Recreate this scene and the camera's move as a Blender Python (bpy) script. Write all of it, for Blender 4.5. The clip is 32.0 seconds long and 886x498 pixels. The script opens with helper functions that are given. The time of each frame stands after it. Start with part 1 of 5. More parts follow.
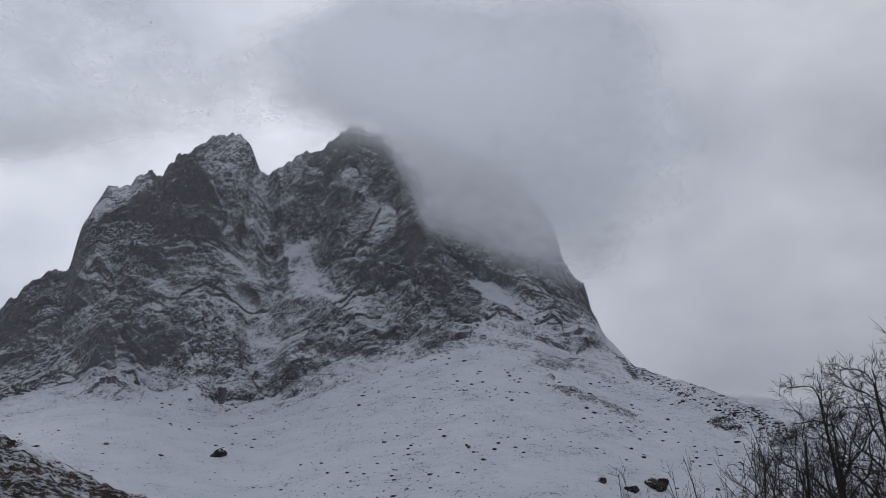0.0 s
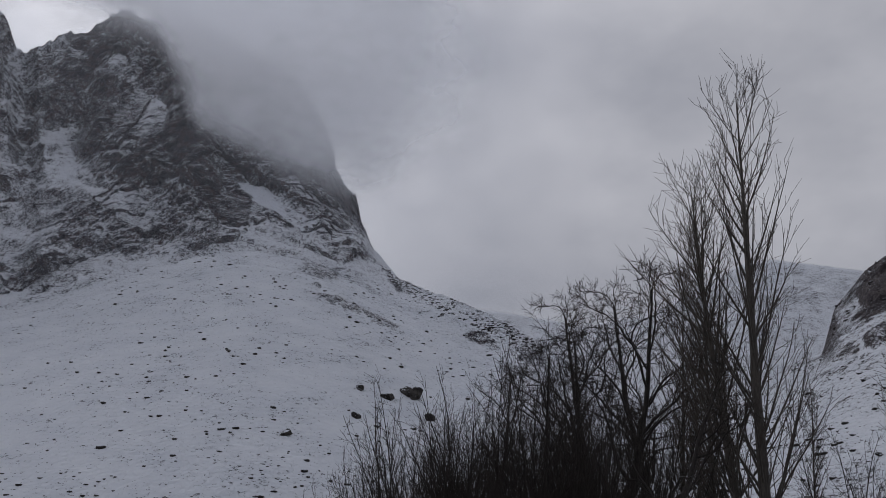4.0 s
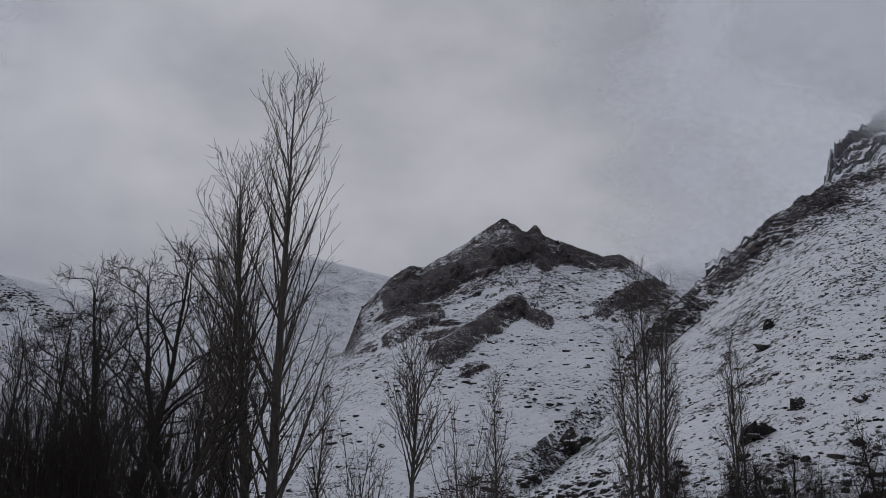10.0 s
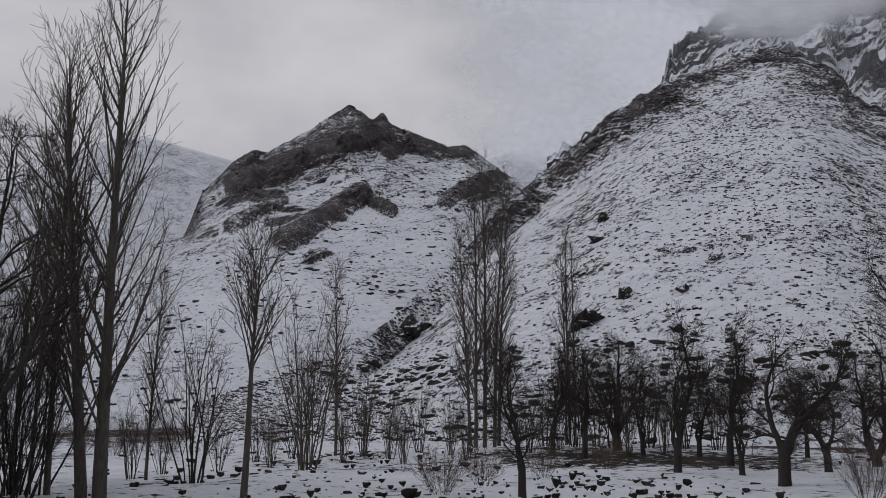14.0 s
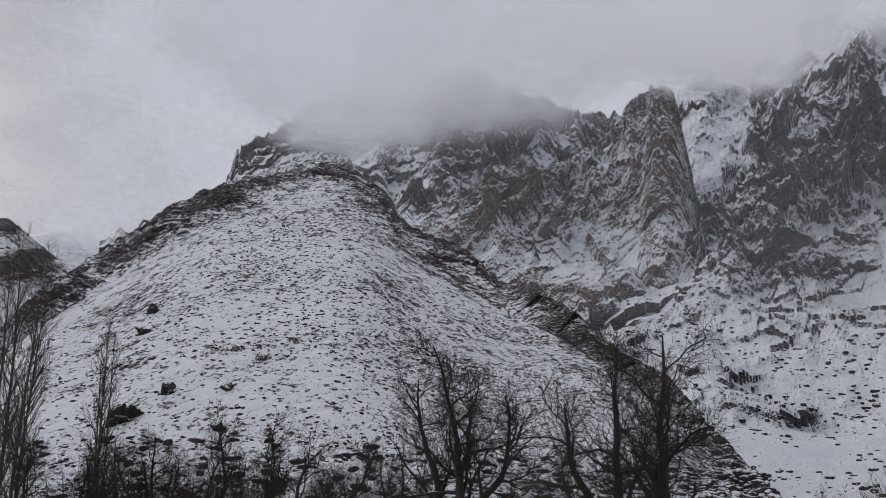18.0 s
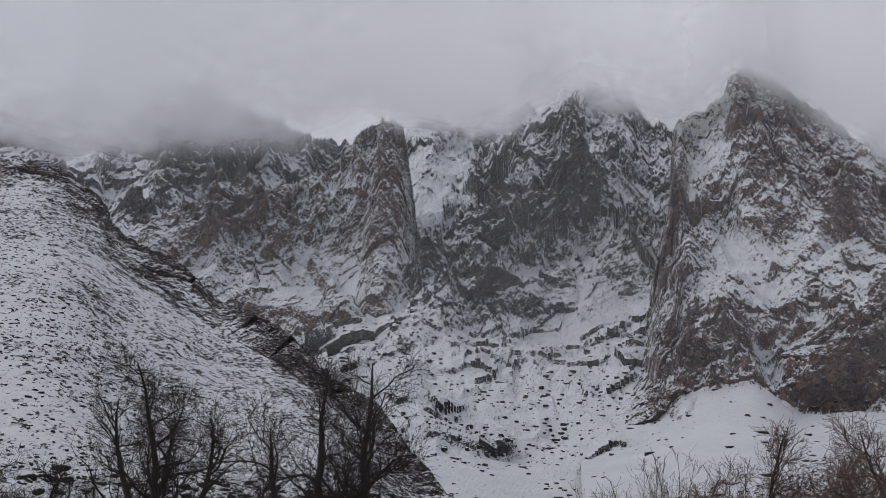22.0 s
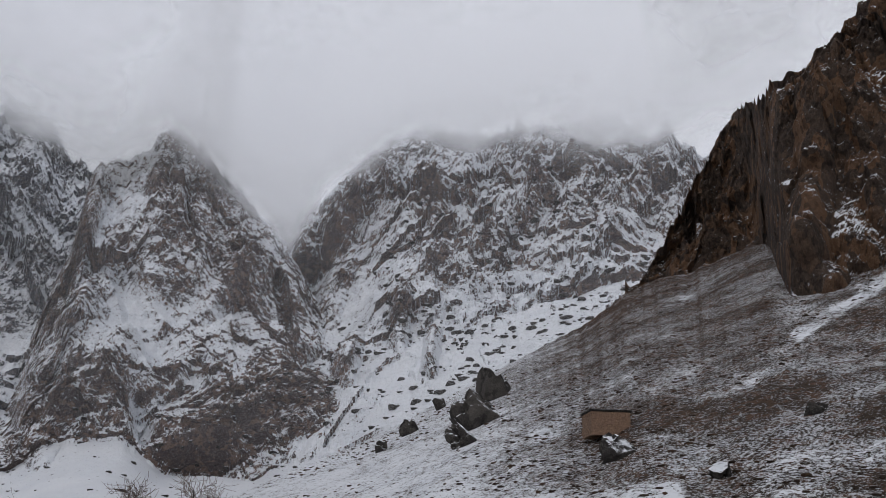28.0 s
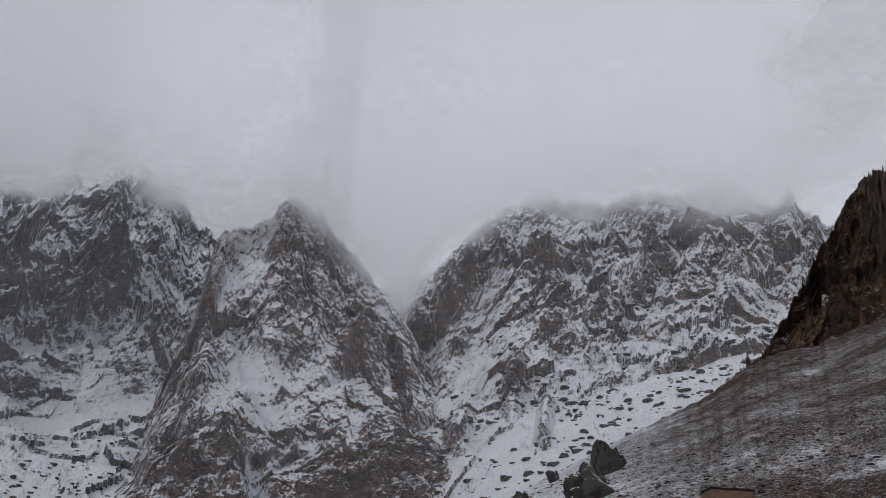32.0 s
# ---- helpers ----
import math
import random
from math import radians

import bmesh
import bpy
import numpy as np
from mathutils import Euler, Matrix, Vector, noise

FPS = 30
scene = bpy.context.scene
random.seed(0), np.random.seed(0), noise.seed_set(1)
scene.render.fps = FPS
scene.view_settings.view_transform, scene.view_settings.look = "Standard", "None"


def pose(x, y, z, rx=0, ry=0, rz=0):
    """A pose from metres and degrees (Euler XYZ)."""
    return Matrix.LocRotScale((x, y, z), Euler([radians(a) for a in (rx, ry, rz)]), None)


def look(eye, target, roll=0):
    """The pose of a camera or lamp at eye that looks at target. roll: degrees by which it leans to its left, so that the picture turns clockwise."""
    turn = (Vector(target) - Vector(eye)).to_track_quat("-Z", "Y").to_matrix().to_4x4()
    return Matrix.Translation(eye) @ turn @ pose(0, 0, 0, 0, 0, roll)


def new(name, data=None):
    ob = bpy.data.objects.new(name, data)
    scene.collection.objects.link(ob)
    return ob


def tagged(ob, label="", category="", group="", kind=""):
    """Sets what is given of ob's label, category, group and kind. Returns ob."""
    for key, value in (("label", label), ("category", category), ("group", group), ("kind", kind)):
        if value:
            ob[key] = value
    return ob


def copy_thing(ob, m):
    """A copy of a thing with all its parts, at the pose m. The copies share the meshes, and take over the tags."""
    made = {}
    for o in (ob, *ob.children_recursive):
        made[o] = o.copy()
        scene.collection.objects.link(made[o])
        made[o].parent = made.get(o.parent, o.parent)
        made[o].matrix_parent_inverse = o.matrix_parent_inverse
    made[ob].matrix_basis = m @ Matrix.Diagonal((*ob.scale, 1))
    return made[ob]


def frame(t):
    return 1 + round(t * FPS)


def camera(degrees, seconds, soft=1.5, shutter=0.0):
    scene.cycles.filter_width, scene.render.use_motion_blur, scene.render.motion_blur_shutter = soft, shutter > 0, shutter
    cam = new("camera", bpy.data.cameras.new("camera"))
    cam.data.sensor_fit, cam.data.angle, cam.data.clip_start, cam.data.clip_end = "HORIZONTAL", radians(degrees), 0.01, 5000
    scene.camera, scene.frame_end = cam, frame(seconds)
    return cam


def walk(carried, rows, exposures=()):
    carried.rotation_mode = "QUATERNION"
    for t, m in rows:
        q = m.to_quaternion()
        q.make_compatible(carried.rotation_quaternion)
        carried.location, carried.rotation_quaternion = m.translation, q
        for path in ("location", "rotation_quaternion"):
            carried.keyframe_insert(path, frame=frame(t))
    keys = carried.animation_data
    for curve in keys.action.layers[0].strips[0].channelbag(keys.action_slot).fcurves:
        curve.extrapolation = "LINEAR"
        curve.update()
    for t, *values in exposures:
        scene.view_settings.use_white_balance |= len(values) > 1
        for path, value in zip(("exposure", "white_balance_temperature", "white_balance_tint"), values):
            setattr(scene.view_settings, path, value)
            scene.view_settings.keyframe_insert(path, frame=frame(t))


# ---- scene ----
# the camera: a hand-held pan to the right; seconds, heading (clockwise from +y), degrees up, lean
FOV = 48.2
EYE_Z = 2.9
cam = camera(FOV, 32.0, soft=0.85)
PATH = [
    (0.0, -0.0, 21.06, 0.7), (0.5, 0.42, 21.22, 1.44), (1.0, 1.79, 20.99, 1.75), (1.5, 3.54, 20.28, 1.7),
    (2.0, 6.19, 19.06, 2.57), (2.5, 8.49, 18.4, 2.04), (4.5, 18.83, 15.16, -0.14), (5.0, 25.97, 15.5, -0.13),
    (5.5, 27.75, 15.11, -0.42), (6.0, 28.17, 13.77, -0.5), (6.5, 29.59, 13.81, -0.02), (7.0, 32.61, 14.63, 0.06),
    (7.5, 36.04, 15.03, -0.47), (8.0, 39.57, 15.17, -0.23), (8.5, 42.18, 15.39, 0.06), (9.0, 42.96, 15.23, 1.13),
    (9.5, 41.16, 14.63, -1.04), (10.0, 40.71, 15.27, 0.39), (10.5, 43.86, 15.6, 1.01), (11.0, 46.05, 14.96, 0.65),
    (11.5, 47.3, 15.06, 0.62), (12.0, 45.43, 15.53, 1.05), (12.5, 45.27, 14.69, 1.03), (13.0, 46.36, 13.15, -1.13),
    (13.5, 48.08, 10.65, -0.5), (14.0, 49.86, 8.81, -0.1), (14.5, 52.52, 8.66, 0.29), (16.5, 58.35, 11.64, 3.0),
    (17.0, 62.54, 13.16, 1.27), (17.5, 68.2, 14.19, 0.77), (18.0, 75.72, 14.37, -0.12), (18.5, 82.14, 14.92, -0.24),
    (19.0, 86.65, 16.05, -0.58), (19.5, 88.37, 16.42, -1.09), (20.0, 88.01, 16.93, -0.67), (20.5, 88.19, 16.84, -1.25),
    (21.0, 88.53, 16.66, -0.89), (21.5, 90.11, 16.85, -0.48), (22.0, 92.25, 15.74, -0.04), (22.5, 96.12, 10.64, -1.94),
    (23.0, 96.6, 9.01, -3.22), (23.5, 98.07, 10.41, -2.22), (24.0, 102.25, 13.71, -0.09), (24.5, 108.04, 16.56, 1.04),
    (25.0, 114.02, 16.87, 0.11), (25.5, 117.14, 16.82, 0.05), (27.5, 124.24, 18.79, 0.32), (28.0, 127.31, 19.17, 0.8),
    (28.5, 129.71, 20.13, -1.2), (29.0, 129.93, 18.84, -0.33), (29.5, 128.58, 18.08, 0.27), (30.0, 123.9, 18.46, 0.84),
    (30.5, 123.36, 18.31, 0.72), (31.0, 121.85, 19.41, 0.33), (31.5, 119.41, 21.1, 1.37), (32.0, 120.11, 22.85, 3.88),
]


def heading(az, el=0.0):
    a, e = radians(az), radians(el)
    return Vector((math.sin(a) * math.cos(e), math.cos(a) * math.cos(e), math.sin(e)))


def stand(t, az, el, lean):
    eye = Vector((0, 0, EYE_Z)) + 0.3 * heading(az)
    return t, look(eye, eye + heading(az, el), lean)


EXPOSURES = [(0.0, -0.45, 6150, 12), (1.0, -0.46, 6200, 12), (2.0, -0.58, 6250, 13), (4.5, -0.63, 6300, 14), (13.0, -0.55, 6400, 14), (14.5, -0.18, 6600, 13), (17.0, -0.12, 6600, 13), (21.5, 0.0, 6600, 13), (22.1, -0.18, 6600, 13), (22.7, 0.55, 6620, 12), (23.5, 0.48, 6620, 12), (24.1, 0.5, 6620, 12), (24.8, 0.07, 6620, 12), (29.5, -0.1, 6580, 11), (32.0, -0.24, 6560, 11)]
walk(cam, [stand(*row) for row in PATH], EXPOSURES)

# ---- world and light: a bright overcast winter sky, broken cloud ----
world = bpy.data.worlds.new("overcast_sky")
scene.world = world
world.use_nodes = True


def sky():
    nt = world.node_tree
    nt.nodes.clear()
    n, l = nt.nodes.new, nt.links.new
    out, back = n("ShaderNodeOutputWorld"), n("ShaderNodeBackground")
    tex = n("ShaderNodeTexSky")
    tex.sky_type, tex.sun_disc = "NISHITA", False
    tex.sun_elevation, tex.sun_rotation = radians(34), radians(-35)
    tex.air_density, tex.dust_density = 1.0, 2.0
    blue = n("ShaderNodeVectorMath")
    blue.operation = "SCALE"
    blue.inputs["Scale"].default_value = 0.09
    l(tex.outputs[0], blue.inputs[0])
    co = n("ShaderNodeTexCoord")
    mp = n("ShaderNodeMapping")
    mp.inputs["Scale"].default_value = (1.0, 1.0, 1.7)
    l(co.outputs["Generated"], mp.inputs[0])
    big, fine = n("ShaderNodeTexNoise"), n("ShaderNodeTexNoise")
    for tx, sc, det, rough in ((big, 2.2, 4, 0.45), (fine, 3.4, 5, 0.5)):
        tx.inputs["Scale"].default_value = sc
        tx.inputs["Detail"].default_value = det
        tx.inputs["Roughness"].default_value = rough
        l(mp.outputs[0], tx.inputs["Vector"])
    # cloud tone: grey bellies to bright tops
    tone = n("ShaderNodeValToRGB")
    e = tone.color_ramp.elements
    e[0].position, e[0].color = 0.32, (0.40, 0.42, 0.47, 1)
    e[1].position, e[1].color = 0.70, (0.74, 0.75, 0.78, 1)
    l(fine.outputs[0], tone.inputs[0])
    gap = n("ShaderNodeMapRange")
    gap.interpolation_type = "SMOOTHSTEP"
    gap.inputs["From Min"].default_value, gap.inputs["From Max"].default_value = 0.56, 0.70
    l(big.outputs[0], gap.inputs["Value"])
    mix = n("ShaderNodeMix")
    mix.data_type = "RGBA"
    l(gap.outputs[0], mix.inputs["Factor"])
    l(tone.outputs[0], mix.inputs["A"])
    l(blue.outputs[0], mix.inputs["B"])
    l(mix.outputs["Result"], back.inputs[0])
    # the cloud glows round the hidden sun
    dot, glow = n("ShaderNodeVectorMath"), n("ShaderNodeMapRange")
    dot.operation = "DOT_PRODUCT"
    dot.inputs[1].default_value = heading(-35, 34)
    l(co.outputs["Generated"], dot.inputs[0])
    glow.interpolation_type = "SMOOTHSTEP"
    glow.inputs["From Min"].default_value, glow.inputs["From Max"].default_value = 0.5, 1.05
    glow.inputs["To Min"].default_value, glow.inputs["To Max"].default_value = 0.95, 1.75
    l(dot.outputs["Value"], glow.inputs["Value"])
    l(glow.outputs[0], back.inputs[1])
    l(back.outputs[0], out.inputs[0])


sky()
sun = new("sun", bpy.data.lights.new("sun", "SUN"))
sun.data.energy, sun.data.angle, sun.data.color = 0.35, radians(25), (1.0, 0.96, 0.9)
sun.matrix_world = look((0, 0, 500), Vector((0, 0, 500)) - heading(-35, 34))

# ---- materials ----
def material(name):
    m = bpy.data.materials.new(name)
    m.use_nodes = True
    nt = m.node_tree
    return m, nt, nt.nodes["Principled BSDF"]


def noise_node(nt, scale, detail=4, rough=0.55, vec=None, stretch=None):
    t = nt.nodes.new("ShaderNodeTexNoise")
    t.inputs["Scale"].default_value, t.inputs["Detail"].default_value, t.inputs["Roughness"].default_value = scale, detail, rough
    if stretch:
        mp = nt.nodes.new("ShaderNodeMapping")
        mp.inputs["Scale"].default_value = stretch
        nt.links.new(vec, mp.inputs[0])
        vec = mp.outputs[0]
    if vec:
        nt.links.new(vec, t.inputs["Vector"])
    return t.outputs[0]


def ramp(nt, value, stops):
    r = nt.nodes.new("ShaderNodeValToRGB")
    el = r.color_ramp.elements
    while len(el) < len(stops):
        el.new(0.5)
    for e, (p, c) in zip(el, stops):
        e.position, e.color = p, (*c, 1)
    nt.links.new(value, r.inputs[0])
    return r.outputs[0]


def math_node(nt, op, a, b=None, clamp=False):
    m = nt.nodes.new("ShaderNodeMath")
    m.operation, m.use_clamp = op, clamp
    for i, v in enumerate((a, b)):
        if isinstance(v, (int, float)):
            m.inputs[i].default_value = v
        elif v is not None:
            nt.links.new(v, m.inputs[i])
    return m.outputs[0]


def mix_color(nt, f, a, b):
    m = nt.nodes.new("ShaderNodeMix")
    m.data_type = "RGBA"
    for key, v in (("Factor", f), ("A", a), ("B", b)):
        if isinstance(v, tuple):
            m.inputs[key].default_value = (*v, 1)
        elif isinstance(v, (int, float)):
            m.inputs[key].default_value = v
        else:
            nt.links.new(v, m.inputs[key])
    return m.outputs["Result"]


def mapped(nt, v, lo, hi):
    r = nt.nodes.new("ShaderNodeMapRange")
    r.interpolation_type = "SMOOTHSTEP"
    r.inputs["From Min"].default_value, r.inputs["From Max"].default_value = lo, hi
    nt.links.new(v, r.inputs["Value"])
    return r.outputs[0]


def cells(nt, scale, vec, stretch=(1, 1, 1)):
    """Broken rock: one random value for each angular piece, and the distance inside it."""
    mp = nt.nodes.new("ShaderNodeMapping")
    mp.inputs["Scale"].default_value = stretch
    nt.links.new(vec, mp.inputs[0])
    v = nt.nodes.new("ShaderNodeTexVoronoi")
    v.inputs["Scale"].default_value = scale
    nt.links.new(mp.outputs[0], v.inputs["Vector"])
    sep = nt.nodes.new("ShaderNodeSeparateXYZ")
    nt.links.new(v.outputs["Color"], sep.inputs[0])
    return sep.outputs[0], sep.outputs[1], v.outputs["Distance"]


def snowy_rock(name, dark, mid, light, level=0.62, soft=0.12, patch=0.35, grain=1.0, strata=(0.03, 0.03, 0.11), bare=0.15, dusting=0.0, hold=0.0, layers=1.1, tint=(1.25, 0.95, 0.8), dust_at=0.535, slant=None):
    """Bare rock in its strata, with snow lying where the surface is flat enough. level: how flat it must be to hold snow."""
    m, nt, b = material(name)
    co = nt.nodes.new("ShaderNodeTexCoord").outputs["Object"]
    # beds of rock that rise to the side: turned to the face, then by the dip
    for turn in (((0, 0, radians(slant[0])), (0, radians(slant[1]), 0)) if slant else ()):
        mp = nt.nodes.new("ShaderNodeMapping")
        mp.inputs["Rotation"].default_value = turn
        nt.links.new(co, mp.inputs[0])
        co = mp.outputs[0]
    up = nt.nodes.new("ShaderNodeSeparateXYZ")
    broad = noise_node(nt, 0.022 * grain, 5, 0.6, co)
    layer = noise_node(nt, 1.0, 6, 0.62, co, tuple(s * grain for s in strata))
    fine = noise_node(nt, 0.5 * grain, 7, 0.78, co)
    # the joints of the rock are crooked
    bend = nt.nodes.new("ShaderNodeVectorMath")
    bend.operation = "MULTIPLY_ADD"
    crook = nt.nodes.new("ShaderNodeTexNoise")
    crook.inputs["Scale"].default_value, crook.inputs["Detail"].default_value = 0.3 * grain, 4
    nt.links.new(co, crook.inputs["Vector"])
    nt.links.new(crook.outputs["Color"], bend.inputs[0])
    bend.inputs[1].default_value = (3.6 / grain,) * 3
    nt.links.new(co, bend.inputs[2])
    big_v, big_t, big_d = cells(nt, 0.17 * grain, bend.outputs[0], (1, 1, layers))
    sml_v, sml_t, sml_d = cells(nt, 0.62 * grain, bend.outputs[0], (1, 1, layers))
    # the small lie of the rock, on which snow finds its hold
    lie = nt.nodes.new("ShaderNodeBump")
    lie.inputs["Strength"].default_value, lie.inputs["Distance"].default_value = 1.0, hold / grain
    nt.links.new(noise_node(nt, 0.33 * grain, 6, 0.66, co), lie.inputs["Height"])
    nt.links.new(lie.outputs[0], up.inputs[0])
    rock = mix_color(nt, layer, ramp(nt, broad, [(0.3, dark), (0.7, mid)]), ramp(nt, fine, [(0.34, dark), (0.5, mid), (0.66, light)]))
    # warm and pale pieces among the dark ones
    warm = tuple(min(c * k, 1.0) for c, k in zip(light, tint))
    rock = mix_color(nt, math_node(nt, "MULTIPLY", mapped(nt, math_node(nt, "ADD", big_t, math_node(nt, "MULTIPLY", broad, 0.8)), 0.85, 1.25), 0.55), rock, warm)
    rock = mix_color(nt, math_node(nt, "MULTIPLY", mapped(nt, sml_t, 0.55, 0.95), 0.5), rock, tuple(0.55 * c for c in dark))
    # snow: flatness, broken by wind and by the joints
    f = up.outputs["Z"]
    for value, k in ((fine, 1.2), (noise_node(nt, 0.4 * grain, 3, 0.6, co, (1, 1, max(1.0, 0.8 * layers))), 1.9), (noise_node(nt, 0.13 * grain, 4, 0.6, co), 1.0), (broad, 1.0), (big_v, 0.42), (sml_v, 0.5)):
        f = math_node(nt, "ADD", f, math_node(nt, "MULTIPLY", math_node(nt, "SUBTRACT", value, 0.5), patch * k))
    at = nt.nodes.new("ShaderNodeAttribute")
    at.attribute_name = "crag"
    f = math_node(nt, "SUBTRACT", f, math_node(nt, "MULTIPLY", at.outputs["Fac"], bare))
    snow = mapped(nt, f, level - soft, level + soft)
    # a dusting in grains over the broken rock
    grit = noise_node(nt, 0.55 * grain, 7, 0.8, co, (1, 1, layers))
    dust = math_node(nt, "MULTIPLY", mapped(nt, math_node(nt, "ADD", grit, math_node(nt, "MULTIPLY", f, 0.16)), dust_at, dust_at + 0.04), dusting)
    snow = math_node(nt, "MAXIMUM", snow, dust)
    white = ramp(nt, broad, [(0.2, (0.62, 0.65, 0.70)), (0.8, (0.76, 0.78, 0.81))])
    base = mix_color(nt, snow, rock, white)
    nt.links.new(base, b.inputs["Base Color"])
    nt.links.new(math_node(nt, "SUBTRACT", 0.92, math_node(nt, "MULTIPLY", snow, 0.25)), b.inputs["Roughness"])
    b.inputs["Specular IOR Level"].default_value = 0.2
    bump = nt.nodes.new("ShaderNodeBump")
    bump.inputs["Strength"].default_value, bump.inputs["Distance"].default_value = 1.0, 2.4 / grain
    hgt = math_node(nt, "ADD", math_node(nt, "MULTIPLY", fine, math_node(nt, "SUBTRACT", 1.15, snow)), math_node(nt, "MULTIPLY", layer, 0.6))
    hgt = math_node(nt, "SUBTRACT", hgt, math_node(nt, "MULTIPLY", big_d, 0.6))
    hgt = math_node(nt, "SUBTRACT", hgt, math_node(nt, "MULTIPLY", math_node(nt, "MULTIPLY", sml_d, math_node(nt, "SUBTRACT", 1.1, snow)), 0.45))
    nt.links.new(hgt, bump.inputs["Height"])
    nt.links.new(bump.outputs[0], b.inputs["Normal"])
    return m


# the blue in this grey is distance haze put into the rock colour
CLIFF_GREY = snowy_rock("hazed_grey_cliff_rock", (0.028, 0.029, 0.037), (0.07, 0.068, 0.078), (0.14, 0.125, 0.13), level=0.52, patch=0.75, grain=3.2, bare=0.3, soft=0.04, dusting=0.85, hold=3.6, tint=(1.1, 0.9, 0.85), dust_at=0.538)
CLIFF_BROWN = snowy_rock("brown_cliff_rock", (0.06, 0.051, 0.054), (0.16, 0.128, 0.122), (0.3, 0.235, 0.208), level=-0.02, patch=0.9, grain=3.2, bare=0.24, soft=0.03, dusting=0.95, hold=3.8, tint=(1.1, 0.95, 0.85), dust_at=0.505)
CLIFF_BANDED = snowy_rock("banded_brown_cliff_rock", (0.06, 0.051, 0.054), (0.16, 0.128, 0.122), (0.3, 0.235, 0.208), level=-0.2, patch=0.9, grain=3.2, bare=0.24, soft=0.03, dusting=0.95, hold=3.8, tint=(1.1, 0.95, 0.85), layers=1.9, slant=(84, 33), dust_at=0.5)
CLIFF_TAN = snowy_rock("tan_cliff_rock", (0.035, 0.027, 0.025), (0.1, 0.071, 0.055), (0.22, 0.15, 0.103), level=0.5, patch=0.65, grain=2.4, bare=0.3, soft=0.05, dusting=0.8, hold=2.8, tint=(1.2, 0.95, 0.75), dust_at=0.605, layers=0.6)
# grey rock made paler and bluer: distance haze mixed into its colours
CLIFF_SLATE = snowy_rock("hazed_slate_cliff_rock", (0.045, 0.05, 0.064), (0.12, 0.122, 0.138), (0.235, 0.22, 0.215), level=-0.08, patch=0.9, grain=3.2, bare=0.22, soft=0.03, dusting=0.95, hold=3.8, strata=(0.05, 0.02, 0.14), tint=(1.05, 0.95, 0.9), layers=2.2, slant=(96, 30), dust_at=0.5)
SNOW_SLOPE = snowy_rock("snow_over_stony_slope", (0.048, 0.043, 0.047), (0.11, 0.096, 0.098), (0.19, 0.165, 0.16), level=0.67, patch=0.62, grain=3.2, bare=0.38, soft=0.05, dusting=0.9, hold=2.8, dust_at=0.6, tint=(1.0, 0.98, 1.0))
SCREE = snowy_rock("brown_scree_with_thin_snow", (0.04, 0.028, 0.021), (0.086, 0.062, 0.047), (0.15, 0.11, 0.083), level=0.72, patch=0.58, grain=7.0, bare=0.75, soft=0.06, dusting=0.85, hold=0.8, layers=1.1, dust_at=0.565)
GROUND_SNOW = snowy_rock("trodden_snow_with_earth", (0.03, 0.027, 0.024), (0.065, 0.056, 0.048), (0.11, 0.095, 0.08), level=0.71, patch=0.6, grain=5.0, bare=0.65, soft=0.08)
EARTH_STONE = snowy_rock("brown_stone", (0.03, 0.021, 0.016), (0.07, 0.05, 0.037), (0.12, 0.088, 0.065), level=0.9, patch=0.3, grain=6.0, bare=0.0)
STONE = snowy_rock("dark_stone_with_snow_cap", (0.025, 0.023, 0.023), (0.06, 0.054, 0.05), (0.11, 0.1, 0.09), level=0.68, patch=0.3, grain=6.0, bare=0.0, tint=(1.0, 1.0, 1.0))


def bark_material(name, a, b, snowy=0.9):
    m, nt, bs = material(name)
    co = nt.nodes.new("ShaderNodeTexCoord").outputs["Object"]
    col = ramp(nt, noise_node(nt, 3.0, 5, 0.65, co, (6, 6, 1)), [(0.3, a), (0.7, b)])
    geo = nt.nodes.new("ShaderNodeNewGeometry")
    up = nt.nodes.new("ShaderNodeSeparateXYZ")
    nt.links.new(geo.outputs["Normal"], up.inputs[0])
    f = math_node(nt, "ADD", up.outputs["Z"], math_node(nt, "SUBTRACT", noise_node(nt, 1.3, 2, 0.5, co), 0.5))
    col = mix_color(nt, mapped(nt, f, snowy, snowy + 0.12), col, (0.68, 0.7, 0.74))
    nt.links.new(col, bs.inputs["Base Color"])
    bs.inputs["Roughness"].default_value = 0.9
    bump = nt.nodes.new("ShaderNodeBump")
    bump.inputs["Strength"].default_value, bump.inputs["Distance"].default_value = 0.6, 0.03
    nt.links.new(noise_node(nt, 9.0, 4, 0.6, co, (5, 5, 1)), bump.inputs["Height"])
    nt.links.new(bump.outputs[0], bs.inputs["Normal"])
    return m


BARK_GREY = bark_material("grey_poplar_bark", (0.05, 0.043, 0.036), (0.12, 0.105, 0.088), 1.25)
BARK_DARK = bark_material("dark_wet_bark", (0.018, 0.015, 0.013), (0.045, 0.037, 0.031), 0.98)
TWIG_GREY = bark_material("grey_twigs", (0.06, 0.048, 0.04), (0.1, 0.08, 0.066), 1.6)
TWIG_DARK = bark_material("dark_twigs", (0.022, 0.017, 0.014), (0.045, 0.034, 0.028), 1.35)
TWIG_RED = bark_material("reddish_brown_twigs", (0.085, 0.058, 0.047), (0.17, 0.118, 0.095), 1.35)


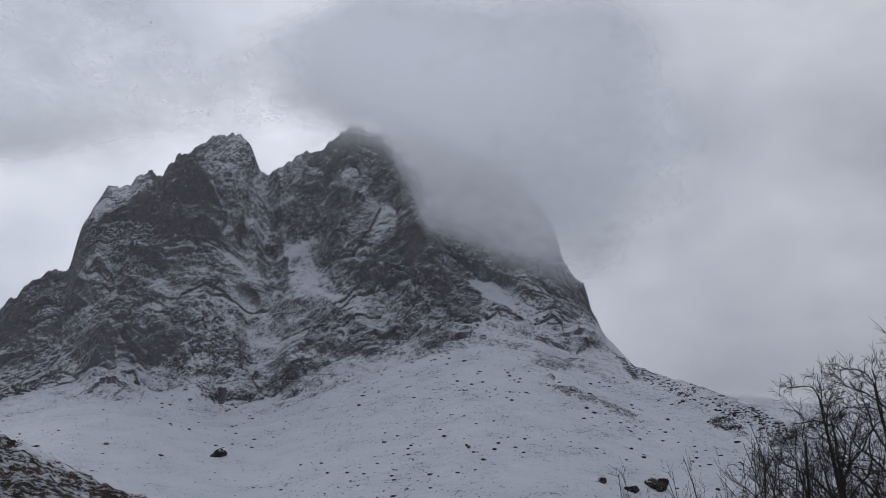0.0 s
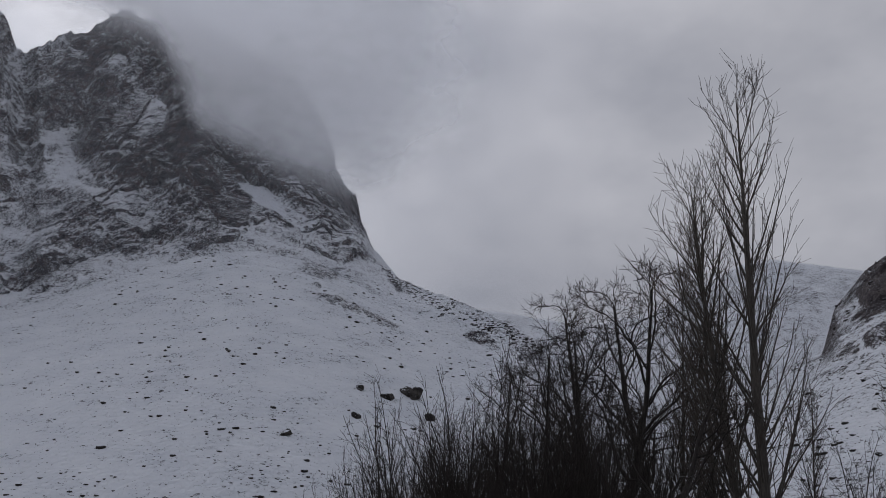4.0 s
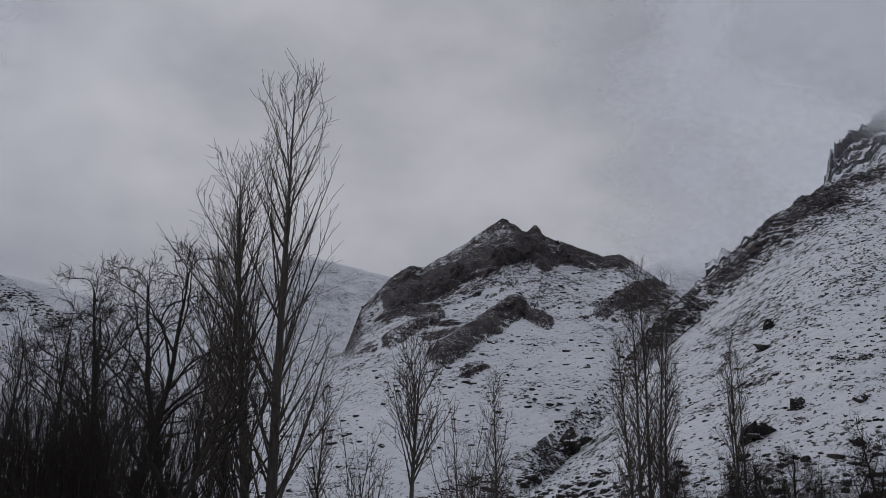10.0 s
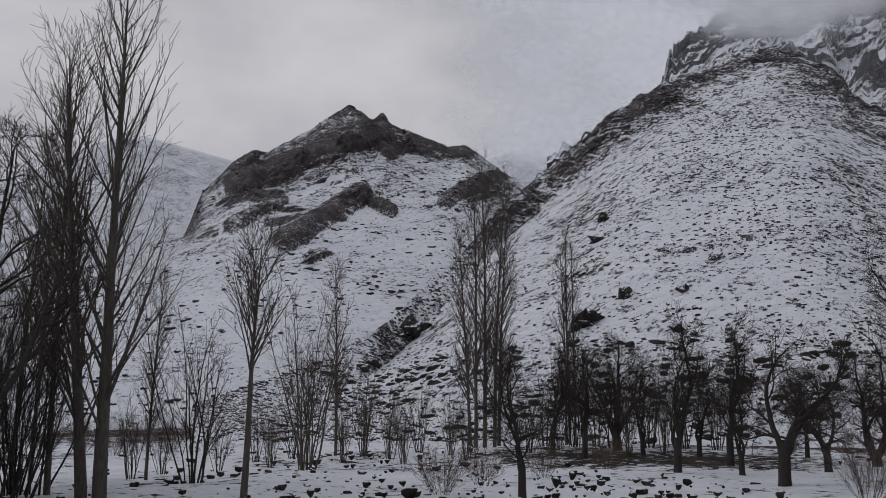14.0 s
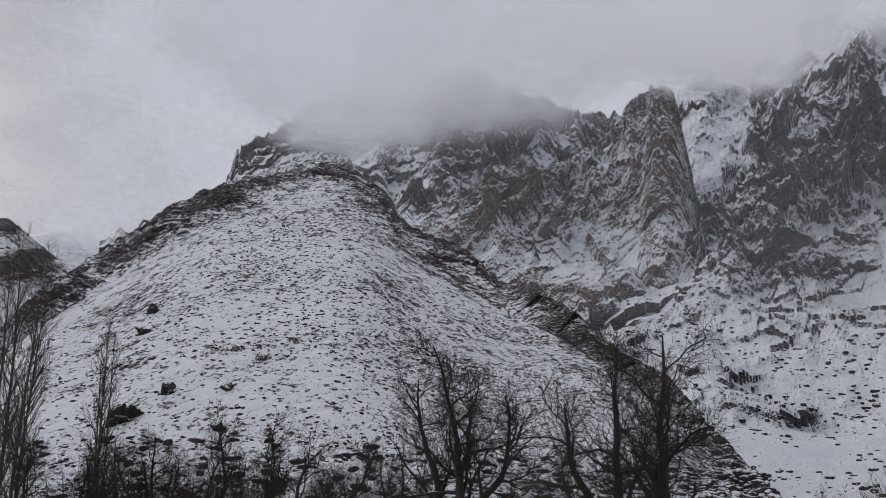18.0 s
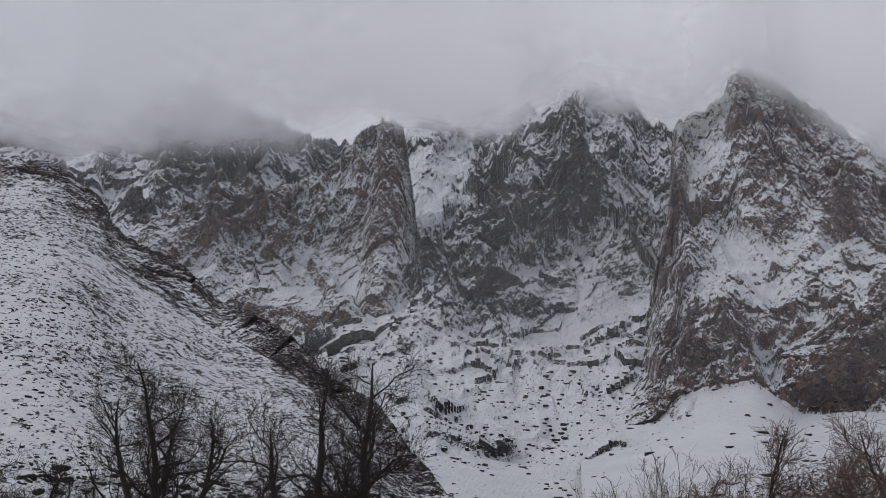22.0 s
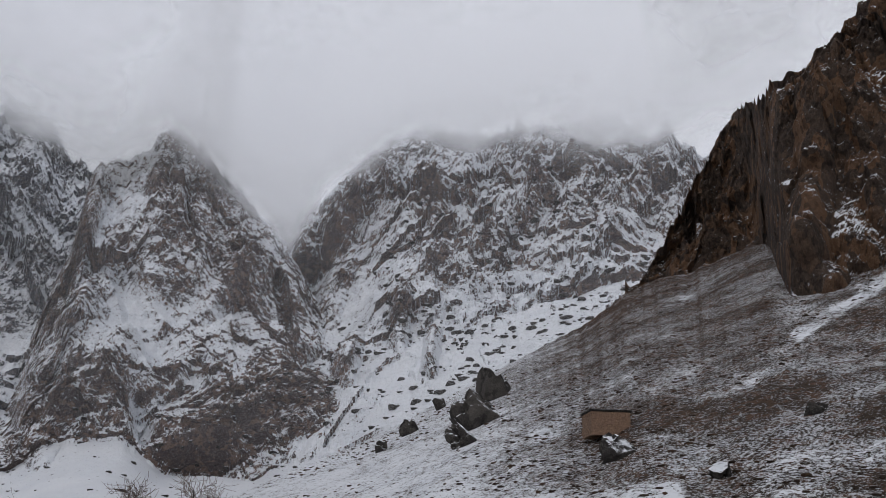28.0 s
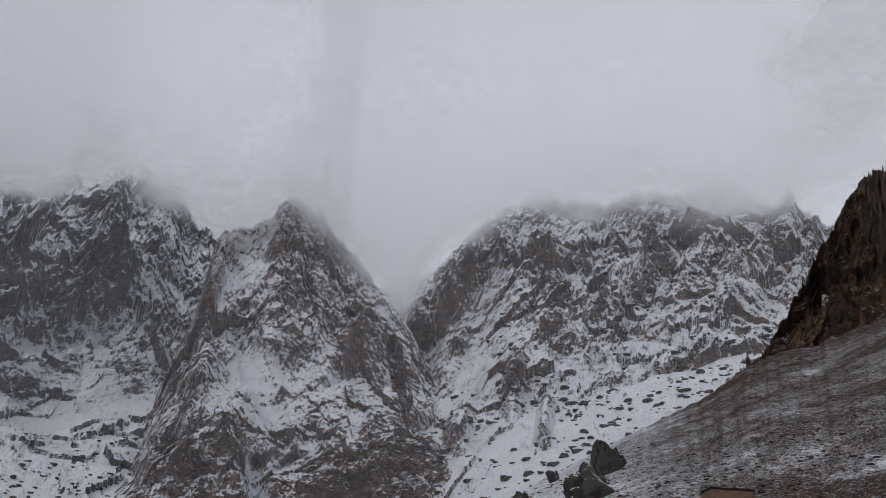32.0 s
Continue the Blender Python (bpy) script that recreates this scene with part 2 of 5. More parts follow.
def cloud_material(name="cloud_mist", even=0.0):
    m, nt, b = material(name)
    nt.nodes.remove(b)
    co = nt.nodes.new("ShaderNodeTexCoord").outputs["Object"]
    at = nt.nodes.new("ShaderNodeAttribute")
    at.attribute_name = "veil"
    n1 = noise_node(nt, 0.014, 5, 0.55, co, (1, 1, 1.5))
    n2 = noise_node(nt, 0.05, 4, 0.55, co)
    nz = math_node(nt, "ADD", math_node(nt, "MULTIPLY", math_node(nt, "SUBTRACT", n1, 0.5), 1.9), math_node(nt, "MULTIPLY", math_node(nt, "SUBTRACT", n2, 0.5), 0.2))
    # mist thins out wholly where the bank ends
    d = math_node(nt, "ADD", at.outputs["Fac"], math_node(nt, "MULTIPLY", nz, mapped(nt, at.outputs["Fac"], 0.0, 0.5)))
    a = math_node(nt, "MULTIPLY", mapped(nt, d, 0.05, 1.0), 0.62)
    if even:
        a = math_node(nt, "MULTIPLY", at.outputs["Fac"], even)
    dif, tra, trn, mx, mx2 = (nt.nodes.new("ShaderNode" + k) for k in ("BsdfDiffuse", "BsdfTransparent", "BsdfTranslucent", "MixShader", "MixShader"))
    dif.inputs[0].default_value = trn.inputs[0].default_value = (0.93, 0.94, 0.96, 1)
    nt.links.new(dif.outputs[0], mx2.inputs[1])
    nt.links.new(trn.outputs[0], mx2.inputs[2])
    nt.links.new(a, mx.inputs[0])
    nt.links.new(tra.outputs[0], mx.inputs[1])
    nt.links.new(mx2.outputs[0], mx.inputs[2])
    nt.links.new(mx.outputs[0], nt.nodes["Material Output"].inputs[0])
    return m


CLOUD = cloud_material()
# even veil for the added sheets that imitate distance haze
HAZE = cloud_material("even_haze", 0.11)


def brick_material():
    m, nt, b = material("red_tan_stone_masonry")
    co = nt.nodes.new("ShaderNodeTexCoord").outputs["Object"]
    info = nt.nodes.new("ShaderNodeObjectInfo").outputs["Random"]
    col = ramp(nt, noise_node(nt, 5.0, 6, 0.7, co), [(0.3, (0.16, 0.1, 0.068)), (0.7, (0.33, 0.21, 0.14))])
    col = mix_color(nt, math_node(nt, "MULTIPLY", info, 0.6), col, (0.19, 0.12, 0.085))
    nt.links.new(col, b.inputs["Base Color"])
    b.inputs["Roughness"].default_value = 0.95
    bump = nt.nodes.new("ShaderNodeBump")
    bump.inputs["Strength"].default_value, bump.inputs["Distance"].default_value = 1.0, 0.08
    nt.links.new(noise_node(nt, 7.0, 5, 0.7, co), bump.inputs["Height"])
    nt.links.new(bump.outputs[0], b.inputs["Normal"])
    return m


MASONRY = brick_material()

# ---- the land ----
def lattice(p, seed=0):
    """Smooth random values, -1 to 1, at the points p (n, 3)."""
    i = np.floor(p).astype(np.int64)
    f = p - i
    u = f * f * (3 - 2 * f)
    total = 0.0
    for cx in (0, 1):
        wx = u[:, 0] if cx else 1 - u[:, 0]
        for cy in (0, 1):
            wy = wx * (u[:, 1] if cy else 1 - u[:, 1])
            for cz in (0, 1):
                h = ((i[:, 0] + cx) * 374761393 + (i[:, 1] + cy) * 668265263 + (i[:, 2] + cz) * 1442695041 + seed * 974634777) & 0xFFFFFFFF
                h = ((h ^ (h >> 13)) * 1274126177) & 0xFFFFFFFF
                h = h ^ (h >> 16)
                total = total + wy * (u[:, 2] if cz else 1 - u[:, 2]) * (h / 2147483647.5 - 1)
    return total


def fbm(p, size, octaves=4, seed=0, gain=0.5, ridged=False):
    """Fractal noise of that largest size in metres, about -1 to 1."""
    total, amp, norm = 0.0, 1.0, 0.0
    q = p / size
    for k in range(octaves):
        v = lattice(q, seed + 7 * k)
        total = total + amp * (0.75 - 2.4 * np.abs(v) if ridged else v)
        norm += amp
        amp *= gain
        q = q * 2.03 + 11.7
    return total / norm


def blocks(p, size, seed):
    """Broken rock: a random value, -1 to 1, for each of the irregular blocks that fill space."""
    q = p / np.array(size)
    base = np.floor(q - 0.5).astype(np.int64)
    best, val = np.full(len(p), 9.0), np.zeros(len(p))
    for cx in (0, 1):
        for cy in (0, 1):
            for cz in (0, 1):
                c = base + np.array([cx, cy, cz])
                h = (c[:, 0] * 374761393 + c[:, 1] * 668265263 + c[:, 2] * 1442695041 + seed * 974634777) & 0xFFFFFFFF
                h = ((h ^ (h >> 13)) * 1274126177) & 0xFFFFFFFF
                h = ((h ^ (h >> 16)) * 2246822519) & 0xFFFFFFFF
                h = h ^ (h >> 15)
                off = [q[:, k] - c[:, k] - 0.12 - 0.76 * ((h >> (9 * k)) & 255) / 255.0 for k in range(3)]
                d = off[0] ** 2 + off[1] ** 2 + off[2] ** 2
                near = d < best
                best = np.where(near, d, best)
                # each block has its own level and its own tilted face
                val = np.where(near, ((h >> 5) & 1023) / 511.5 - 1 + sum(o * (((h >> (6 * k + 3)) & 63) / 18.0 - 1.75) for k, o in enumerate(off)), val)
    return val


def along(az, line):
    """A line over headings, as pairs (heading, value), or one value."""
    if isinstance(line, (int, float)):
        return np.full_like(az, line)
    xs, ys = zip(*line)
    return np.interp(az, xs, ys)


def sheet(name, verts, shape, mat, smooth=True, **values):
    """A mesh over a grid of points. values: named numbers at its points, for the material."""
    rows, cols = shape
    me = bpy.data.meshes.new(name)
    k = np.arange(rows * cols).reshape(rows, cols)
    quads = np.stack([k[:-1, :-1], k[:-1, 1:], k[1:, 1:], k[1:, :-1]], -1).reshape(-1, 4)
    me.vertices.add(len(verts))
    me.vertices.foreach_set("co", verts.astype(np.float32).ravel())
    me.loops.add(quads.size)
    me.loops.foreach_set("vertex_index", quads.astype(np.int32).ravel())
    me.polygons.add(len(quads))
    me.polygons.foreach_set("loop_start", np.arange(0, quads.size, 4, dtype=np.int32))
    me.polygons.foreach_set("use_smooth", np.full(len(quads), smooth))
    for key, v in values.items():
        me.attributes.new(key, "FLOAT", "POINT").data.foreach_set("value", np.asarray(v, np.float32).ravel())
    me.materials.append(mat)
    me.update(calc_edges=True)
    return new(name, me)


def smoothed(v, n):
    """v, averaged over n of its neighbours to each side."""
    if n < 1:
        return v
    k = np.hanning(2 * n + 3)[1:-1]
    return np.convolve(np.pad(v, n, mode="edge"), k / k.sum(), "valid")


LAND = {}


def massif(name, label, span, step, lines, mat, jag=0.0, ledge=(14.0, 1.0), tilt=0.0, seed=0, big=(95.0, 30.0), mid=(32.0, 9.0), fine=1.8, chunk=1.0, outcrops=(), lift=(1.0, 1.0), smooth=True, sweep=1.0, swept=1.0, forms=()):
    """Land seen over a span of headings, lofted through lines of height: (degrees up, distance, cragginess, rows to the next line, degrees of smoothing).
    outcrops: (heading, degrees up, half width, half height, cragginess, slant). forms: ribs, walls and gullies from one direction to another:
    (heading, degrees up, heading, degrees up, half width, metres proud, how bare of snow)."""
    az = np.arange(span[0], span[1] + step, step)
    flat = np.stack([az, np.zeros_like(az), np.zeros_like(az)], -1)
    els, rs, ws = [], [], []
    for k, ln in enumerate(lines):
        w = smoothed(along(az, ln[2]), int(0.4 / step))
        n = int(ln[4] / step)
        els.append(smoothed(along(az, ln[0]), n) + (jag if k == len(lines) - 2 else 0.0) * w * (fbm(flat, 2.2, 5, seed + 31 * k, 0.6) + 0.9 * np.abs(fbm(flat, 0.75, 3, seed + 33 * k, 0.6)) + 0.55 * np.abs(fbm(flat, 0.3, 3, seed + 35 * k, 0.6)) - 0.35))
        rs.append(smoothed(along(az, ln[1]), int(max(ln[4], 0.6) / step)))
        ws.append(w)
    # the teeth of the crest belong to the crest alone
    target, els[-2] = els[-2], smoothed(els[-2], int(0.45 / step))
    out_r, out_z, out_w = [], [], []
    for k in range(len(lines) - 1):
        n = lines[k][3]
        z0, z1 = rs[k] * np.tan(np.radians(els[k])), rs[k + 1] * np.tan(np.radians(els[k + 1]))
        for v in np.arange(n + (k == len(lines) - 2)) / n:
            out_r.append(rs[k] + (rs[k + 1] - rs[k]) * v)
            out_z.append(z0 + (z1 - z0) * v)
            out_w.append(ws[k] * (1 - v) + ws[k + 1] * v)
    r, z, w = np.array(out_r), np.array(out_z) + EYE_Z, np.array(out_w).ravel()
    grid = np.broadcast_to(az, r.shape)
    a = np.radians(grid)
    el = np.degrees(np.arctan2(z - EYE_Z, r))
    p = np.stack([r * np.sin(a), r * np.cos(a), z], -1).reshape(-1, 3)
    scale = np.clip(r.ravel() / 400, 0.25, 1.3)
    w = np.clip(w + 0.55 * w * fbm(p, 45.0, 3, seed + 5), 0, 1.5)
    rough = fbm(p, 0.035 * r.mean(), 4, seed + 77, 0.65)
    extra, bare = 0.0, w
    for oa, oe, ha, he, k, slant in outcrops:
        da = (grid - oa).ravel()
        de = (el - oe).ravel() - slant * da
        m = np.clip(2.6 * (1.0 - np.sqrt((da / ha) ** 2 + (de / he) ** 2) + 1.5 * rough), 0, 1)
        bare = bare + (k * lift[1] - bare) * m if k > 0 else bare * (1 + k * m)
        w = w + (k * lift[0] - w) * m if k > 0 else w * (1 + k * m)
        extra = extra + (m * np.minimum(he, 1.2) * 0.003 * r.ravel() if k > 0 else 0)
    way = np.stack([-0.9 * np.sin(a), -0.9 * np.cos(a), np.full_like(a, 0.42)], -1).reshape(-1, 3)
    unit = big[0] / 80.0
    warp = np.stack([fbm(p, 50.0 * unit, 3, seed + 51, 0.6), fbm(p, 50.0 * unit, 3, seed + 52, 0.6), fbm(p, 50.0 * unit, 3, seed + 53, 0.6)], -1) * 14 * unit
    side = r.ravel() * (a.ravel() - np.radians(az.mean()))
    q = (p + warp) * np.array([1, 1, 0.4])
    buttress = fbm(q, big[0], 3, seed, 0.45, ridged=True)
    rib = fbm(q * np.array([1, 1, 1.5]), mid[0], 3, seed + 2, 0.5, ridged=True)
    # the crest keeps its line: the great forms fade out towards it
    crest = (rs[-2] * np.tan(np.radians(els[-2])) + EYE_Z)[None]
    near = np.clip((z / np.maximum(crest, 1.0) - 0.72) / 0.28, 0, 1).ravel()
    keep = 1 - 0.8 * near * near * (3 - 2 * near)
    d = (big[1] * buttress + mid[1] * rib) * keep
    # broken rock on the ribs, smooth drifts between them
    hard = np.clip(0.75 + 0.9 * buttress + 0.6 * rib, 0.12, 1.3)
    lean = p + 0.55 * warp
    lean[:, 2] += tilt * side
    for size, amp in ((34.0, 3.2 * chunk), (13.0, 2.0 * chunk), (5.5, 1.1 * min(chunk, 1.1)), (2.4, 0.4 * min(chunk, 1.0))):
        v = blocks(lean, (size * unit, size * unit, size * unit * 1.15), seed + int(size))
        d = d + amp * unit * v * hard
        # ribs and jutting blocks are swept bare, snow gathers in the gullies
        if size > 10:
            bare = bare + sweep * np.clip(w, 0, 1) * 0.45 * v
    bare = bare + sweep * np.clip(w, 0, 1) * (0.95 * buttress + 0.75 * rib + 0.9 * fbm(p, 90.0 * unit, 2, seed + 91))
    lay = p[:, 2] + tilt * side + 1.1 * ledge[0] * fbm(p, 60.0 * unit, 3, seed + 3, 0.6) + warp[:, 2]
    for size, amp, sd in ((1.0, 1.0, 61), (0.37, 0.45, 63)):
        s = lay / (ledge[0] * size)
        fr = s - np.floor(s)
        here = np.clip(0.1 + 1.9 * fbm(p, (30.0 * size + 8) * unit, 3, seed + sd), 0, 1)
        d = d + 0.6 * amp * ledge[1] * here * hard * (0.5 - np.where(fr < 0.68, fr * 0.2, 0.136 + (fr - 0.68) * 2.7))
    d = d + fine * (0.35 + 0.65 * hard) * (0.4 * fbm(p + 0.5 * warp, 30.0 * unit, 3, seed + 21, 0.55, ridged=True) + 3.8 * fbm(p, 16.0 * unit, 5, seed + 23, 0.68))
    rise = np.degrees(np.arctan2(np.abs(np.gradient(z, axis=0)), np.abs(np.gradient(r, axis=0)) + 1e-6))
    d = d * np.clip((rise - 16) / 22, 0.12, 1).ravel()
    worn = 0.0
    for a0, e0, a1, e1, half, proud, naked in forms:
        da, de, la, le = (grid - a0).ravel(), (el - e0).ravel(), a1 - a0, e1 - e0
        f = np.clip((da * la + de * le) / (la * la + le * le + 1e-9), 0, 1)
        m = 1 - np.sqrt((da - f * la) ** 2 + (de - f * le) ** 2) / half
        extra = extra + proud * np.clip(1.4 * m + 0.5 * rough, 0, 1) ** 0.7
        worn = worn + naked * np.clip(2.0 * m + 1.1 * rough, 0, 1)
    p = p + way * (d * w + extra)[:, None]
    # bring the crest back to its line
    for _ in range(2):
        pr = np.hypot(p[:, 0], p[:, 1])
        pe = np.degrees(np.arctan2(p[:, 2] - EYE_Z, pr))
        col = np.clip(np.rint((np.degrees(np.arctan2(p[:, 0], p[:, 1])) - az[0]) / step).astype(int), 0, len(az) - 1)
        top = np.full(len(az), -90.0)
        np.maximum.at(top, col, pe)
        known = top > -80
        top = np.interp(az, az[known], top[known])
        foot = smoothed(els[-3] if len(lines) > 3 else els[0], 3)
        share = np.clip((pe - foot[col]) / np.maximum(top - foot, 0.5)[col], 0, 1) ** 3
        p[:, 2] += pr * np.radians(smoothed(target - top, 2))[col] * share / np.cos(np.radians(pe)) ** 2
    # the soft lie of the snow where it is not craggy
    p[:, 2] += (1 - np.clip(w, 0, 1)) * scale * (3.0 * fbm(p, 55.0, 3, seed + 13) + 0.5 * fbm(p, 9.0, 2, seed + 15)) * np.clip((r.ravel() - r.min()) / 15, 0, 1)
    ob = tagged(sheet(name, p, r.shape, mat, smooth, crag=bare * swept + worn), label, "mountain", kind="structure")
    LAND[name] = p.reshape(*r.shape, 3), w.reshape(r.shape)
    return ob


LEFT_SKY = [(-30, 10), (-25, 15.7), (-23.6, 17.5), (-22.7, 18.4), (-21.8, 18.8), (-21.5, 21.2), (-20.7, 22.7), (-19.6, 23), (-18.1, 24.5), (-17.3, 24.4), (-17.1, 25), (-15.5, 25.9), (-14.4, 26.7), (-13, 27.3), (-12.5, 26.9), (-11.6, 25.6), (-11.3, 25.2), (-10.3, 25.7), (-8.5, 26.3), (-7.5, 26.6), (-6.8, 27.4), (-5.9, 28), (-5, 27.7), (-1, 27.6), (2.3, 26.6), (4.8, 25.3), (6.6, 22.8), (7.2, 21), (8.1, 19), (8.6, 18.8), (8.9, 17.4), (9.7, 16), (11.3, 14.3), (13.6, 13.3), (15.6, 12.6), (18.8, 11.1), (22, 9), (30, 4)]
LEFT_FOOT = [(-30, 9), (-24.3, 11.6), (-22.7, 12.3), (-20.4, 12.5), (-19.3, 13.3), (-17.8, 13.1), (-16.1, 12.6), (-15.3, 12.9), (-14.1, 13.1), (-12.9, 11.9), (-11.4, 12.1), (-9.6, 12.7), (-7.4, 13.7), (-5.4, 14.8), (-2.1, 15.6), (-0.8, 16.2), (2.6, 17.2), (4.2, 16.9), (6.7, 16.2), (9.3, 16), (11.4, 13.4), (13.6, 12.4), (18.8, 10.3), (22, 8), (30, 3)]
massif("mountain_left", "steep dark grey crag dusted with snow above a smooth snowfield", (-30, 30), 0.07, [
    (-1.6, 190, 0, 60, 1), ([(a, e - 1.5) for a, e in LEFT_FOOT], [(-30, 405), (9, 405), (20, 310), (30, 262)], 0.05, 12, 5), (LEFT_FOOT, [(-30, 430), (9, 430), (20, 330), (30, 280)], [(-30, 0.6), (8.7, 0.5), (9.5, 0.1)], 160, 0.3),
    (LEFT_SKY, [(-30, 520), (9, 500), (11, 440), (20, 340), (30, 290)], [(-30, 1), (8.7, 1), (9.5, 0.2)], 12, 0.12), (-2, 650, 0.3, 0, 1)], CLIFF_GREY, jag=0.75, smooth=False, chunk=0.9, seed=1, lift=(0.3, 1.7),
    outcrops=[(3.0, 18.6, 2.3, 1.2, -1, 0.1), (0.9, 18.1, 1.3, 0.9, 1, 0), (7.4, 12.9, 1.7, 0.5, 0.9, -0.35), (6.4, 14.6, 1.3, 0.35, 0.8, -0.1), (11.3, 13.6, 0.5, 0.35, 1, -0.6),
              (-13.3, 12.5, 0.6, 0.25, 0.9, 0), (10.4, 11.6, 1.2, 0.35, 0.7, -0.5), (16.5, 10.8, 1.3, 0.35, 0.8, -0.4), (19.5, 9.6, 0.9, 0.5, 0.9, -0.4)],
    forms=[(-9.2, 22.0, -3.6, 17.8, 1.7, -5, -0.5), (-16, 24.2, -16.3, 16.6, 2.6, 8, 0.5), (-2.3, 25.6, -0.8, 19.8, 1.4, 7, 0.7), (2.3, 19.6, 5.9, 17.2, 0.8, -5, -1.6), (-11.4, 25, -10.2, 20.5, 0.9, -9, -0.3),
           (-21, 20, -20, 14.5, 1.2, 6, 0.3), (-6, 27.5, -7, 22, 0.9, 6, 0.3), (6.5, 21.5, 7.6, 17.5, 0.8, 5, 0.4), (-12.6, 17, -12, 13, 1.1, 6, 0.5), (-5, 18, -4.4, 15.8, 1.0, 4, 0.4)])

FAR_SKY = [(5, 7), (16, 12.5), (19, 12), (22, 11.3), (26, 12), (30, 14), (32, 14.7), (35, 14.2), (38, 13.5), (45, 12.5), (50, 13), (53.8, 14.4), (56.4, 13.9), (64, 10)]
massif("far_ridge", "distant rounded snow ridge with few dark rocks", (5, 64), 0.2, [(2, 600, 0, 40, 1), (FAR_SKY, 950, 0.15, 6, 0.8), (-1, 1200, 0.2, 0, 1)], SNOW_SLOPE, jag=0.2, seed=2, swept=0.3,
       outcrops=[(33.5, 12.8, 1.2, 0.25, 0.5, 0.1), (17.8, 11.6, 1.2, 0.2, 0.5, 0)])

KNOLL_SKY = [(18, 1), (24, 4), (28, 6.5), (32, 8), (35.1, 9.5), (35.9, 11.8), (37.7, 13.6), (38.7, 14.3), (39.5, 14.2), (41.5, 15.3), (43.5, 16.5), (44.3, 17), (45.5, 16.3), (45.9, 16.3), (46.15, 16.7), (46.45, 16.5), (46.7, 16), (47.9, 15.6), (50.2, 14.8), (51.2, 14.9), (52.3, 14), (54.4, 12.6), (57, 12), (64, 9)]
massif("knoll", "rocky snow-dusted knoll with dark ledges", (18, 64), 0.08, [
    (-2.0, 115, 0, 70, 1), ([(18, 0.5), (30, 5), (37.9, 10), (41.5, 10.8), (46, 11), (50, 11), (64, 7)], [(18, 150), (40, 240), (64, 240)], 0.12, 70, 1),
    (KNOLL_SKY, [(18, 200), (40, 320), (64, 330)], 0.5, 10, 0.1), (-2, 450, 0.3, 0, 1)], SNOW_SLOPE, jag=0.3, smooth=False, chunk=0.5, swept=0.8, seed=3, big=(60, 7), mid=(18, 2.5), ledge=(7, 4), fine=1.2, tilt=-0.45,
    outcrops=[(40.3, 12.3, 3.4, 0.9, 1.1, 0.33), (45.4, 14.9, 1.9, 0.45, 1.1, 0.3), (43.6, 10.6, 2.4, 0.55, 1.0, 0.45), (41.0, 10.4, 1.6, 0.5, 1.0, 0.4), (49.0, 14.4, 2.0, 0.4, 1.0, -0.2), (49.6, 11.4, 1.0, 0.7, 1, 0), (42.4, 8.2, 1.2, 0.6, 0.9, 0.4), (36.4, 9.3, 0.7, 0.4, 0.9, 0.3),
              (52.5, 11.8, 2.6, 0.5, 0.9, 0.5), (38.3, 13.6, 1.3, 0.7, 1, 0.3), (52.8, 7.6, 1.8, 0.4, 0.8, 0.6), (26, 6.0, 1.8, 0.7, 0.8, 0.2), (29.5, 7.5, 1.6, 0.6, 0.8, 0.3), (34, 10.3, 1.4, 0.5, 0.8, 0.4)],
    forms=[(37.8, 12.4, 43.6, 14.5, 0.75, 4, 1.7), (40.6, 9.0, 45, 11.8, 0.7, 3, 1.4), (45.4, 15.8, 46.8, 14.4, 0.55, 2, 1.6), (48, 15, 51.2, 14.4, 0.45, 2, 1.3), (45.4, 11.7, 46.8, 11, 0.4, 2, 1.2), (50, 11.6, 53.4, 13.2, 0.5, 2, 1.1), (41, 11.5, 44, 13.2, 0.25, -1, -1.0), (37.6, 9.8, 40.4, 11.4, 0.45, 2, 1.0), (52, 12.4, 54.5, 10, 0.5, 2, 0.9)])

